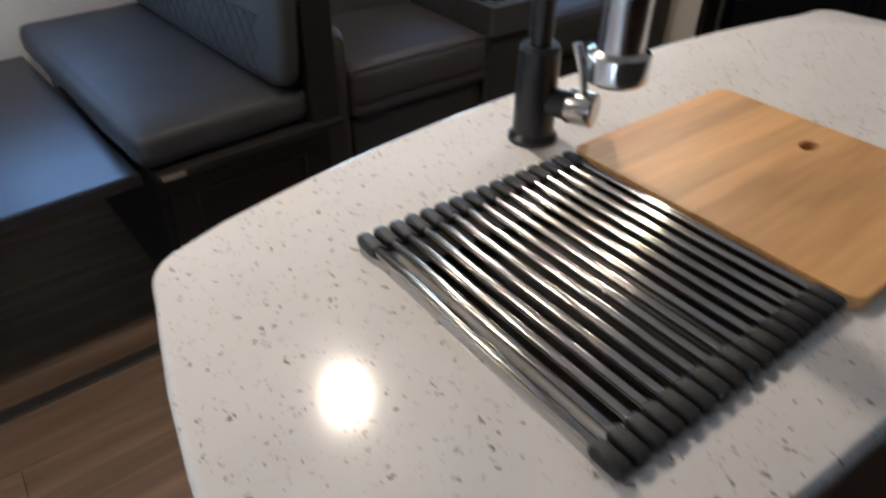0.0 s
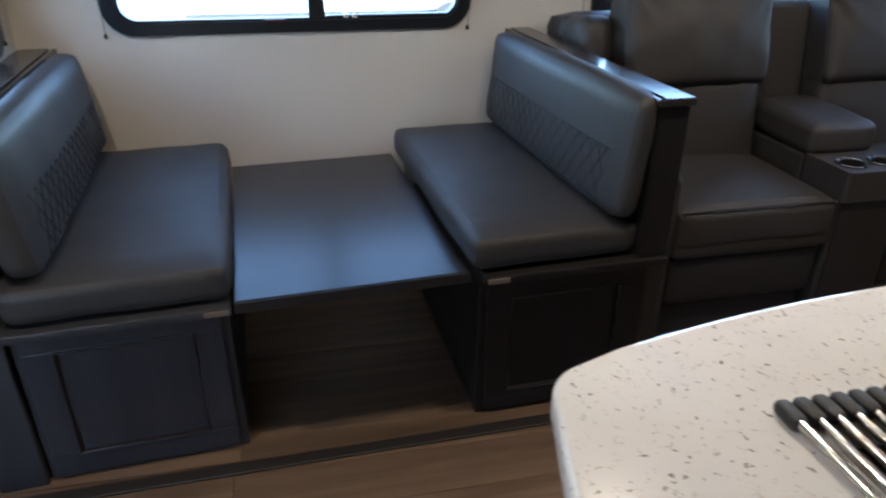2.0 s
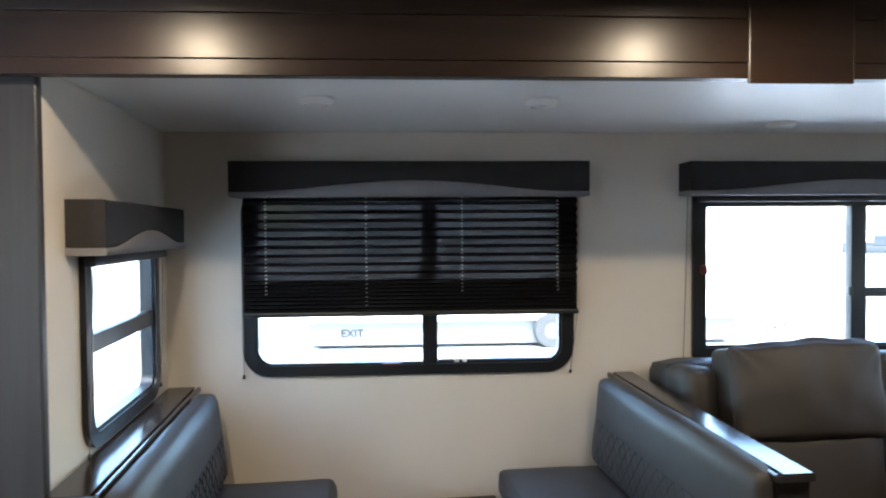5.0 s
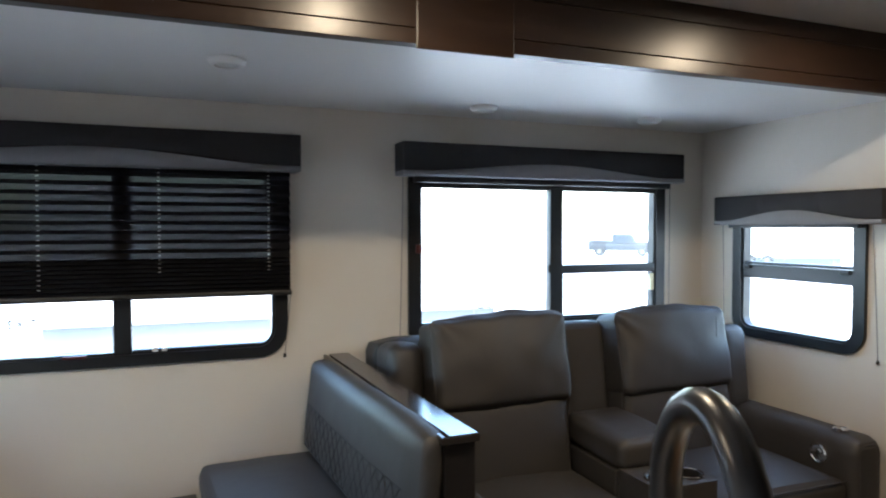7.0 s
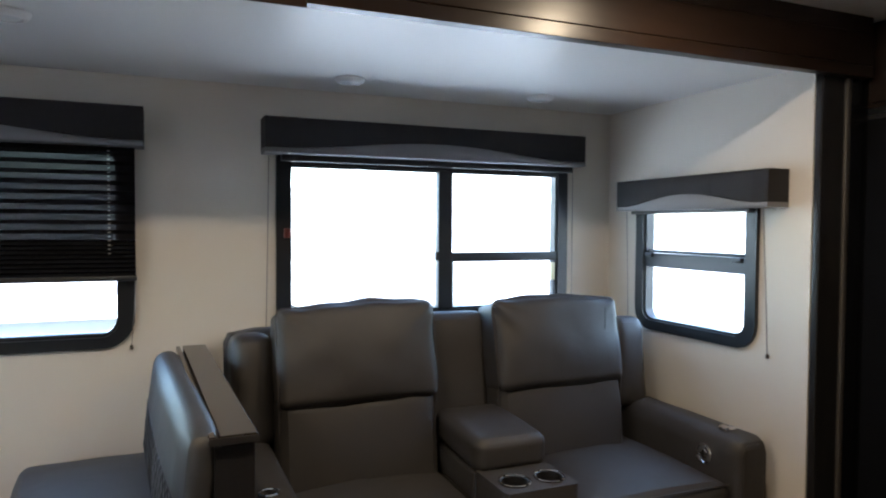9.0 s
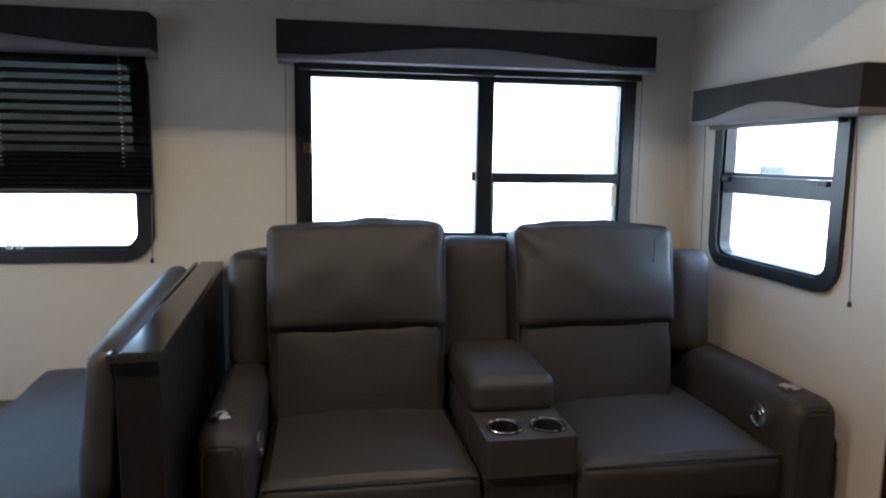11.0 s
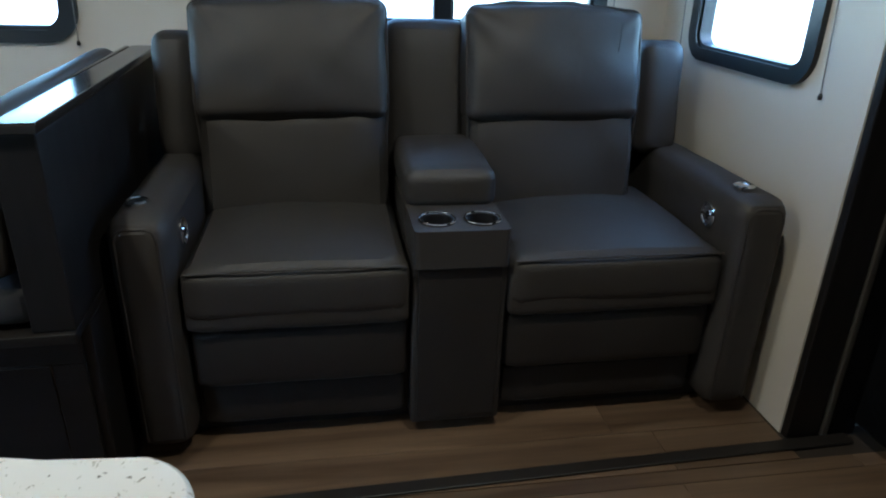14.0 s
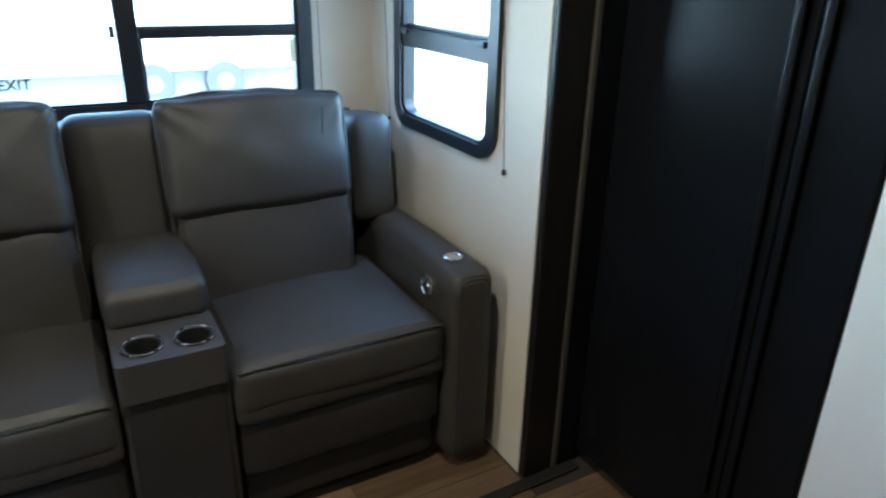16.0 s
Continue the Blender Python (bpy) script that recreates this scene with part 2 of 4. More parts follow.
M_STEEL = mat("brushed stainless steel", (0.52, 0.50, 0.48), 0.22, 1.0, spread=0.06, scale=30, fine=300, bump=0.04, stretch=(1, 0.05, 1))
M_HEAD = mat("satin stainless steel", (0.70, 0.68, 0.65), 0.16, 1.0, spread=0.04, scale=30, bump=0.02)
M_ROD = mat("dark polished steel rod", (0.50, 0.48, 0.45), 0.10, 1.0, spread=0.05, bump=0.0, rough_var=0.02)
M_CHROME = mat("polished chrome", (0.75, 0.75, 0.76), 0.10, 1.0, spread=0.02, bump=0.0, rough_var=0.03)
M_SILICONE = mat("black silicone", (0.014, 0.014, 0.015), 0.5, bump=0.1)
M_BLACKMETAL = mat("satin black faucet metal", (0.040, 0.040, 0.042), 0.30, 0.6, spread=0.1, bump=0.03)
M_FRAME = mat("black window frame", (0.006, 0.007, 0.009), 0.38, spread=0.1, scale=12, bump=0.06)
M_GLASS = glass_mat("window glass")
M_VALANCE = mat("dark charcoal valance cloth", (0.017, 0.015, 0.016), 0.9, spread=0.1, scale=20, fine=500, bump=0.35)
M_VALANCE_B = mat("light grey valance cloth", (0.17, 0.165, 0.17), 0.85, spread=0.07, scale=20, fine=500, bump=0.35)
M_SHADE = sheer("sheer pleated shade", 0.0045)
M_SHADE_B = sheer("blackout pleated shade", 0.0)
M_CORD = mat("grey blind cord", (0.20, 0.19, 0.18), 0.7, bump=0.0)
# Daylight shining through the shade's cord slits, painted as a pale colour.
M_SLIT_LIGHT = mat("pale painted slit light", (0.60, 0.60, 0.58), 0.7, bump=0.0)
M_BLACK = mat("black plastic", (0.012, 0.012, 0.013), 0.4, bump=0.04)
M_GLOSSBLACK = mat("glossy black door panel", (0.006, 0.0065, 0.008), 0.26, spread=0.1, scale=3, bump=0.02, rough_var=0.04)
M_GLOSSBLACK.node_tree.nodes["Principled BSDF"].inputs["Specular IOR Level"].default_value = 0.13
M_GREYTRIM = mat("grey aluminium edge", (0.13, 0.12, 0.11), 0.4, 0.6, spread=0.06, bump=0.04)
M_LAMPBODY = mat("white lamp housing", (0.75, 0.74, 0.72), 0.4, spread=0.03, bump=0.0)
M_LENS = mat("frosted lamp lens", (0.62, 0.62, 0.60), 0.3, spread=0.03, bump=0.0)
M_LIT = glow("lit lamp lens", (1.0, 0.66, 0.36), 12.0)
M_STICKER = mat("grey window lettering", (0.02, 0.02, 0.022), 0.6, bump=0.0)
M_TAPE = mat("pale yellow tag", (0.65, 0.62, 0.42), 0.6, bump=0.0)
M_RED = mat("dark red latch", (0.09, 0.015, 0.012), 0.4, bump=0.0)
M_RAWPLY = mat("raw plywood edge", (0.15, 0.115, 0.085), 0.7, bump=0.1)
M_CONCRETE = mat("pale gravel lot", (0.42, 0.415, 0.405), 0.9, spread=0.18, scale=0.8, fine=14, bump=0.4)
M_TRAILER = mat("white trailer cladding", (0.60, 0.61, 0.62), 0.4, spread=0.04, scale=0.7, bump=0.05)
M_TRUCK = mat("dark grey car paint", (0.020, 0.022, 0.024), 0.45, spread=0.05, bump=0.0)
M_TRUCKGLASS = mat("tinted car glass", (0.008, 0.009, 0.010), 0.30, spread=0.05, bump=0.0)
M_SKIRT = mat("dark trailer underframe", (0.10, 0.105, 0.11), 0.6, bump=0.05)
M_TRAILER_B = mat("grey trailer stripe", (0.48, 0.49, 0.50), 0.4, bump=0.05)
# Tyre colour is lightened to stand in for the outdoor glare.
M_TYRE = mat("tyre rubber with glare in its colour", (0.034, 0.034, 0.033), 0.8, bump=0.2)
M_OUTGLASS = mat("pale reflecting glass", (0.40, 0.42, 0.43), 0.1, bump=0.0)


# ---- mesh helpers ----
def mesh_of(name, bm, material, smooth=True, sharp=28):
    bmesh.ops.recalc_face_normals(bm, faces=bm.faces)
    if smooth:
        for f in bm.faces:
            f.smooth = True
        for e in bm.edges:
            if len(e.link_faces) == 2:
                turn, a, b = e.calc_face_angle(0), e.link_faces[0].calc_area(), e.link_faces[1].calc_area()
                # creases stay sharp, and so do the borders of broad flat faces against their bevels
                if turn > radians(sharp) or (turn > radians(6) and max(a, b) > 12 * min(a, b)):
                    e.smooth = False
    me = bpy.data.meshes.new(name)
    bm.to_mesh(me)
    bm.free()
    me.materials.append(material)
    return me


def part(name, bm, material, parent=None, label="", smooth=True, sharp=28):
    """One mesh object, under a thing or a part if one is given."""
    ob = new(name, mesh_of(name, bm, material, smooth, sharp))
    if parent is not None:
        ob.parent = parent
    if label:
        ob["label"] = label
    return ob


def thing(name, place, label, category, group="", kind="", turn=0.0):
    ob = new(name)
    ob.empty_display_size = 0.05
    ob.matrix_basis = pose(*place, 0, 0, turn)
    return tagged(ob, label, category, group, kind)


def box(lo, hi, bevel=0.0, seg=2, bm=None):
    """A box from corner to corner with bevelled edges."""
    b = bmesh.new()
    bmesh.ops.create_cube(b, size=1)
    for v in b.verts:
        v.co = Vector([lo[i] + (v.co[i] + 0.5) * (hi[i] - lo[i]) for i in range(3)])
    if bevel:
        bmesh.ops.bevel(b, geom=b.edges[:], offset=bevel, segments=seg, profile=0.5, affect="EDGES")
    return join(bm, b)


def join(bm, b):
    if bm is None:
        return b
    me = bpy.data.meshes.new("tmp")
    b.to_mesh(me)
    b.free()
    bm.from_mesh(me)
    bpy.data.meshes.remove(me)
    return bm


def shift(bm, m):
    bmesh.ops.transform(bm, matrix=m, verts=bm.verts)
    return bm


def cushion(size, radius, bulge=(0, 0, 0), cuts=14, wrinkle=0.0, seed=0.0, lean=None):
    """A padded block centred on its middle: rounded edges, crowned faces, slight creases."""
    bm = bmesh.new()
    bmesh.ops.create_cube(bm, size=2)
    bmesh.ops.subdivide_edges(bm, edges=bm.edges[:], cuts=cuts, use_grid_fill=True)
    half = Vector(size) / 2
    r = min(radius, min(half) * 0.98)
    inner = half - Vector((r, r, r))
    for v in bm.verts:
        u = v.co.copy()
        # crowd the grid towards the rounded edges
        w = Vector([math.copysign(abs(c) ** 0.75, c) for c in u])
        p = Vector([w[i] * half[i] for i in range(3)])
        q = Vector([max(-inner[i], min(inner[i], p[i])) for i in range(3)])
        d = p - q
        if d.length > 1e-9:
            p = q + d.normalized() * r
        soft = [max(0.0, 1 - c * c) for c in w]
        for i in range(3):
            p[i] += math.copysign(1, u[i]) * bulge[i] * soft[(i + 1) % 3] ** 0.8 * soft[(i + 2) % 3] ** 0.8 * (abs(u[i]) > 0.99)
        if wrinkle:
            p += d.normalized() * wrinkle * noise.noise(p * 9 + Vector((seed, seed * 2, 0))) if d.length > 1e-9 else Vector()
        if lean:
            p = lean(p)
        v.co = p
    return bm


def tube(points, radius, sides=8, closed=False, bm=None, caps=True):
    """A round bar swept along points; radius may be a list."""
    b = bmesh.new()
    pts = [Vector(p) for p in points]
    n = len(pts)
    rings, ref = [], None
    for i, p in enumerate(pts):
        a = pts[(i - 1) % n] if closed or i > 0 else p
        c = pts[(i + 1) % n] if closed or i < n - 1 else p
        d = (c - a).normalized()
        if ref is None:
            ref = Vector((0, 0, 1)) if abs(d.z) < 0.9 else Vector((1, 0, 0))
        side = d.cross(ref).normalized()
        ref = side.cross(d).normalized()
        r = radius[i] if isinstance(radius, (list, tuple)) else radius
        rings.append([b.verts.new(p + r * (math.cos(2 * math.pi * k / sides) * side + math.sin(2 * math.pi * k / sides) * ref)) for k in range(sides)])
    for i in range(n if closed else n - 1):
        A, B = rings[i], rings[(i + 1) % n]
        for k in range(sides):
            b.faces.new((A[k], A[(k + 1) % sides], B[(k + 1) % sides], B[k]))
    if caps and not closed:
        b.faces.new(rings[0]), b.faces.new(rings[-1])
    return join(bm, b)


def lathe(profile, place=(0, 0, 0), axis="z", seg=28, bm=None):
    """A turned shape from (radius, height) pairs."""
    b = bmesh.new()
    rings = []
    for r, h in profile:
        rings.append([b.verts.new((max(r, 1e-5) * math.cos(2 * math.pi * k / seg), max(r, 1e-5) * math.sin(2 * math.pi * k / seg), h)) for k in range(seg)])
    for A, B in zip(rings, rings[1:]):
        for k in range(seg):
            b.faces.new((A[k], A[(k + 1) % seg], B[(k + 1) % seg], B[k]))
    if profile[0][0] > 1e-4 and profile[-1][0] > 1e-4:
        A, B = rings[-1], rings[0]
        for k in range(seg):
            b.faces.new((A[k], A[(k + 1) % seg], B[(k + 1) % seg], B[k]))
    bmesh.ops.remove_doubles(b, verts=b.verts, dist=2e-5)
    turn = {"z": Matrix(), "x": pose(0, 0, 0, 0, 90, 0), "y": pose(0, 0, 0, -90, 0, 0)}[axis]
    shift(b, Matrix.Translation(place) @ turn)
    return join(bm, b)


def round_rect(w0, w1, h0, h1, r, seg=8):
    """Corner points of a rectangle with rounded corners, counter-clockwise; r one radius or four."""
    rs = r if isinstance(r, (list, tuple)) else [r] * 4
    out = []
    for (cx, cy, a), q in zip(((w1, h0, -90), (w1, h1, 0), (w0, h1, 90), (w0, h0, 180)), rs):
        sx, sy = (-1 if cx == w1 else 1), (-1 if cy == h1 else 1)
        for k in range(seg + 1):
            t = radians(a + 90 * k / seg)
            out.append((cx + sx * q + q * math.cos(t), cy + sy * q + q * math.sin(t)))
    return out


def ring_frame(outer, inner, depth0, depth1, put):
    """A frame between two outlines with equally many points; put(u, v, d) makes the place."""
    bm = bmesh.new()
    loops = [[bm.verts.new(put(u, v, d)) for u, v in line] for line, d in ((outer, depth0), (outer, depth1), (inner, depth1), (inner, depth0))]
    n = len(outer)
    for a in range(4):
        A, B = loops[a], loops[(a + 1) % 4]
        for k in range(n):
            bm.faces.new((A[k], A[(k + 1) % n], B[(k + 1) % n], B[k]))
    bmesh.ops.bevel(bm, geom=[e for e in bm.edges if len(e.link_faces) == 2 and e.calc_face_angle(0) > 1.2], offset=0.003, segments=2, affect="EDGES")
    return bm


def wall_with_holes(u0, u1, z0, z1, holes, put):
    """A wall cut up round its rectangular openings; put(u, z, side) makes the place, side 0 or 1."""
    us = sorted({u0, u1, *[h[0] for h in holes], *[h[1] for h in holes]})
    zs = sorted({z0, z1, *[h[2] for h in holes], *[h[3] for h in holes]})
    solid = lambda i, j: 0 <= i < len(us) - 1 and 0 <= j < len(zs) - 1 and not any(h[0] <= us[i] < h[1] and h[2] <= zs[j] < h[3] for h in holes)
    bm = bmesh.new()
    verts = {}

    def V(i, j, s):
        if (i, j, s) not in verts:
            verts[(i, j, s)] = bm.verts.new(put(us[i], zs[j], s))
        return verts[(i, j, s)]

    for i in range(len(us) - 1):
        for j in range(len(zs) - 1):
            if not solid(i, j):
                continue
            for s in (0, 1):
                bm.faces.new([V(a, b, s) for a, b in ((i, j), (i + 1, j), (i + 1, j + 1), (i, j + 1))])
            for (di, dj), (a, b) in (((-1, 0), ((i, j), (i, j + 1))), ((1, 0), ((i + 1, j), (i + 1, j + 1))), ((0, -1), ((i, j), (i + 1, j))), ((0, 1), ((i, j + 1), (i + 1, j + 1)))):
                if not solid(i + di, j + dj):
                    bm.faces.new([V(*a, 0), V(*b, 0), V(*b, 1), V(*a, 1)])
    return bm


def letters(text, size, material, parent, m, name="lettering"):
    cu = bpy.data.curves.new(name, "FONT")
    cu.body, cu.size, cu.extrude, cu.offset, cu.align_x = text, size, 0.0006, 0.0009, "CENTER"
    ob = new(name, cu)
    cu.materials.append(material)
    ob.parent = parent
    ob.matrix_basis = m
    return ob


# ---- the setting ----
BACK, LEFT, RIGHT, FRONT = 2.95, -0.665, 2.785, 1.93
SLIDE_TOP, ROOF = 1.80, 1.95
W1 = (-0.388, 0.858, 0.888, 1.60)
W2 = (1.325, 2.558, 0.93, 1.57)
W3 = (2.122, 2.742, 0.888, 1.46)
W0 = (2.13, 2.80, 0.868, 1.46)
west_x = lambda u: -0.583 - 0.0825 * (u - 1.93)
cut = lambda w, d=0.030: (w[0] + d, w[1] - d, w[2] + d, w[3] - d)

tagged(part("wall_north", wall_with_holes(-0.72, 2.84, 0, 1.86, [cut(W1), cut(W2)], lambda u, z, s: (u, BACK + 0.05 * s, z)), M_WALL, smooth=False), "cream wallboard wall of the slide-out with two windows", "wall", kind="structure")
tagged(part("wall_east", wall_with_holes(FRONT, BACK, 0, 1.86, [cut(W3)], lambda u, z, s: (RIGHT + 0.05 * s, u, z)), M_WALL, smooth=False), "cream wallboard end wall with a small window", "wall", kind="structure")
tagged(part("wall_west", wall_with_holes(FRONT, BACK, 0, 1.86, [cut(W0)], lambda u, z, s: (west_x(u) - 0.05 * s, u, z)), M_WALL, smooth=False), "cream wallboard end wall beside the dinette", "wall", kind="structure")
bm = box((-0.72, FRONT + 0.002, SLIDE_TOP), (2.84, BACK + 0.05, SLIDE_TOP + 0.05))
tagged(part("ceiling_slide", bm, M_CEIL, smooth=False), "white panel ceiling of the slide-out", "ceiling", kind="structure")
tagged(part("ceiling", box((-1.75, -0.55, ROOF), (3.1, FRONT + 0.05, ROOF + 0.05)), M_CEIL, smooth=False), "white panel ceiling over the main aisle", "ceiling", kind="structure")
bm = box((-1.75, FRONT, 0), (-0.722, FRONT + 0.05, ROOF))
box((LEFT - 0.055, FRONT, SLIDE_TOP + 0.06), (RIGHT + 0.055, FRONT + 0.05, ROOF), bm=bm)
box((RIGHT + 0.056, FRONT, 0), (3.1, FRONT + 0.05, ROOF), bm=bm)
tagged(part("wall_inner", bm, M_WHITE, smooth=False), "white inner wall round the slide-out opening", "wall", kind="structure")
# Unseen wall, dark to cut bounce; its opening lets daylight reach the west side.
SOUTH_OPENING = (-1.60, -1.18, 0.55, 1.70)
tagged(part("wall_south", wall_with_holes(-1.75, 3.1, 0, ROOF, [SOUTH_OPENING], lambda u, z, s: (u, -0.5 - 0.05 * s, z)), M_FASCIA, smooth=False), "unseen dark wood wall added opposite the slide-out to cut bounced light", "wall", kind="structure")
tagged(part("wall_far_west", box((-1.75, -0.5, 0), (-1.7, FRONT, ROOF)), M_WHITE, smooth=False), "plain white end wall of the aisle", "wall", kind="structure")
tagged(part("wall_far_east", box((2.972, -0.5, 0), (3.1, 1.242, ROOF), 0.004), M_WHITE, smooth=False), "pale grey-white wall panel beside the black refrigerator", "wall", kind="structure")

# Added out of view to stop daylight leaking in above the refrigerator.
tagged(part("wall_outer_east", box((3.102, -0.5, 0), (3.15, FRONT + 0.05, ROOF)), M_WHITE, smooth=False), "unseen end wall added behind the refrigerator to block stray light", "wall", kind="structure")


def opening_trim(name, x0, x1, material, label):
    bm = box((x0, FRONT - 0.026, 0), (x1, FRONT - 0.001, ROOF - 0.02), 0.004)
    tagged(part(name, bm, material), label, "trim", kind="structure")


opening_trim("trim_west", -0.73, -0.575, M_TRIM, "slate grey laminate upright trim beside the slide-out opening")
opening_trim("trim_east", 2.787, 2.884, M_ESPRESSO_V, "black-brown laminate upright trim beside the slide-out opening")


def fascia():
    """Walnut boards above the opening with a cover plate on their joint and a groove near the top."""
    f = thing("fascia", (0, 0, 0), "glossy walnut fascia boards above the slide-out opening", "trim", kind="structure")
    for x0, x1 in ((-0.76, 1.098), (1.102, 2.96)):
        for z0, z1, y0 in ((1.764, 1.7985, 0.062), (1.800, 1.896, 0.062), (1.899, ROOF - 0.002, 0.058)):
            part("board", box((x0, FRONT - y0, z0), (x1, FRONT - 0.028, z1), 0.0015), M_FASCIA, f)
    part("cover_plate", box((0.978, FRONT - 0.070, 1.752), (1.222, FRONT - 0.063, ROOF - 0.004), 0.003), M_FASCIA, f)


fascia()


# ---- windows ----
def laid(bm, put):
    """Lays a shape drawn in (along, up, into the room) onto a wall."""
    for v in bm.verts:
        v.co = Vector(put(*v.co))
    return bm


def window(name, w, put, label, radius, bars, panes, lower_r=None):
    """A black framed window. put(u, z, d): d metres into the room from the wall's face."""
    win = thing(name, (0, 0, 0), label, "window", kind="structure")
    r = radius
    part("window_frame", ring_frame(round_rect(*w, r), round_rect(w[0] + 0.047, w[1] - 0.047, w[2] + 0.038, w[3] - 0.047, max(0.004, r - 0.04)), -0.03, 0.016, put), M_FRAME, win, "black moulded frame")
    part("inner_rim", ring_frame(round_rect(w[0] + 0.030, w[1] - 0.030, w[2] + 0.022, w[3] - 0.030, max(0.004, r - 0.026)), round_rect(w[0] + 0.056, w[1] - 0.056, w[2] + 0.047, w[3] - 0.056, max(0.004, r - 0.045)), -0.034, 0.006, put), M_FRAME, win)
    for u0, u1, z0, z1, proud in bars:
        part("mullion", laid(box((u0, z0, -0.03), (u1, z1, proud), 0.004), put), M_FRAME, win)
    for u0, u1, z0, z1 in panes:
        p = part("pane", laid(box((u0, z0, -0.022), (u1, z1, -0.018)), put), M_GLASS, win, smooth=False)
        p.visible_shadow = False
    return win


north = lambda u, z, d: (u, BACK - d, z)
east = lambda u, z, d: (RIGHT - d, u, z)
west = lambda u, z, d: (west_x(u) + d, u, z)
win1 = window("window_1", W1, north, "wide black-framed window above the dinette, half shaded", 0.10,
              [(0.280, 0.338, 0.91, 1.56, 0.010), (0.34, 0.81, 0.925, 0.940, 0.004), (-0.35, 0.278, 0.925, 0.934, 0.008)], [(-0.355, 0.30, 0.915, 1.56), (0.31, 0.82, 0.915, 1.56)])
win2 = window("window_2", W2, north, "large black-framed window behind the sofa", 0.012,
              [(1.960, 2.022, 0.97, 1.53, 0.012), (2.014, 2.515, 1.158, 1.196, 0.010), (2.50, 2.522, 0.97, 1.16, 0.004), (2.014, 2.03, 0.97, 1.16, 0.006)], [(1.35, 1.98, 0.97, 1.53), (1.99, 2.52, 1.17, 1.53), (1.99, 2.52, 0.97, 1.18)])
win3 = window("window_3", W3, east, "small black-framed window above the sofa arm", 0.085,
              [(2.165, 2.685, 1.142, 1.198, 0.008), (2.17, 2.68, 1.20, 1.212, 0.0)], [(2.15, 2.71, 0.91, 1.17), (2.15, 2.71, 1.17, 1.42)])
win0 = window("window_0", W0, west, "small black-framed window above the dinette bench", 0.085,
              [(2.175, 2.755, 1.115, 1.165, 0.008)], [(2.165, 2.765, 0.88, 1.14), (2.165, 2.765, 1.14, 1.42)])
# fittings on the frames
for u0, z0, u1, z1, m in ((1.352, 1.255, 1.376, 1.29, M_RED), (1.94, 1.165, 1.955, 1.20, M_BLACK)):
    part("latch", box((u0, BACK - 0.03, z0), (u1, BACK - 0.012, z1), 0.003), m, win2)
part("tag", box((2.478, BACK - 0.02, 1.075), (2.496, BACK - 0.006, 1.15), 0.002), M_TAPE, win2, "pale yellow tag")
part("pull_tab", box((0.13, BACK - 0.024, 0.924), (0.20, BACK - 0.008, 0.933), 0.002), M_RED, win1, "red pull tab")
for u in (0.40, 0.43):
    part("clip", box((u, BACK - 0.018, 0.932), (u + 0.018, BACK - 0.004, 0.946), 0.002), M_LAMPBODY, win1)
for u in (2.20, 2.66):
    part("catch", box((RIGHT - 0.022, u - 0.02, 1.182), (RIGHT - 0.008, u + 0.02, 1.20), 0.003), M_BLACK, win3)
letters("EXIT", 0.042, M_STICKER, win1, pose(0.015, BACK + 0.014, 1.028, 90, 0, 0))
letters("EXIT", 0.042, M_STICKER, win2, pose(1.675, BACK + 0.014, 1.025, 90, 0, 0))


def valance(name, u0, u1, z0, z1, depth, put, label):
    """A padded box valance: charcoal cloth above, a light grey band with an arched top below."""
    v = thing(name, (0, 0, 0), label, "valance", "window valances")
    h = z1 - z0
    N = 40
    bm = bmesh.new()
    rows = []
    for k in range(N + 1):
        s = k / N
        e = z0 + h * (0.14 + (0.32 * math.sin(math.pi * (s - 0.08) / 0.84) ** 1.5 if 0.08 < s < 0.92 else 0))
        rows.append((u0 + (u1 - u0) * s, e))
    def strip(lo, hi, d):
        b = bmesh.new()
        grid = []
        for (u, e) in rows:
            a, c = lo(e), hi(e)
            grid.append([b.verts.new(put(u, a, 0.001)), b.verts.new(put(u, a, d - 0.004)), b.verts.new(put(u, a + 0.004, d)), b.verts.new(put(u, c - 0.004, d)), b.verts.new(put(u, c, d - 0.004)), b.verts.new(put(u, c, 0.001))])
        for A, B in zip(grid, grid[1:]):
            for k in range(6):
                b.faces.new((A[k], A[(k + 1) % 6], B[(k + 1) % 6], B[k]))
        b.faces.new(grid[0]), b.faces.new(grid[-1])
        return b
    part("upper_cloth", strip(lambda e: e, lambda e: z1, depth), M_VALANCE, v, "charcoal cloth", sharp=60)
    part("lower_band", strip(lambda e: z0, lambda e: e - 0.0005, depth + 0.003), M_VALANCE_B, v, "light grey arched band", sharp=60)
    return v


valance("valance", -0.405, 0.89, 1.553, 1.68, 0.125, north, "charcoal and grey cloth valance over the dinette window")
valance("valance", 1.273, 2.582, 1.555, 1.68, 0.11, north, "charcoal and grey cloth valance over the sofa window")
valance("valance", 2.012, 2.775, 1.368, 1.49, 0.09, east, "charcoal and grey cloth valance over the small end window")
valance("valance", 2.05, 2.84, 1.375, 1.51, 0.095, west, "charcoal and grey cloth valance over the bench window")


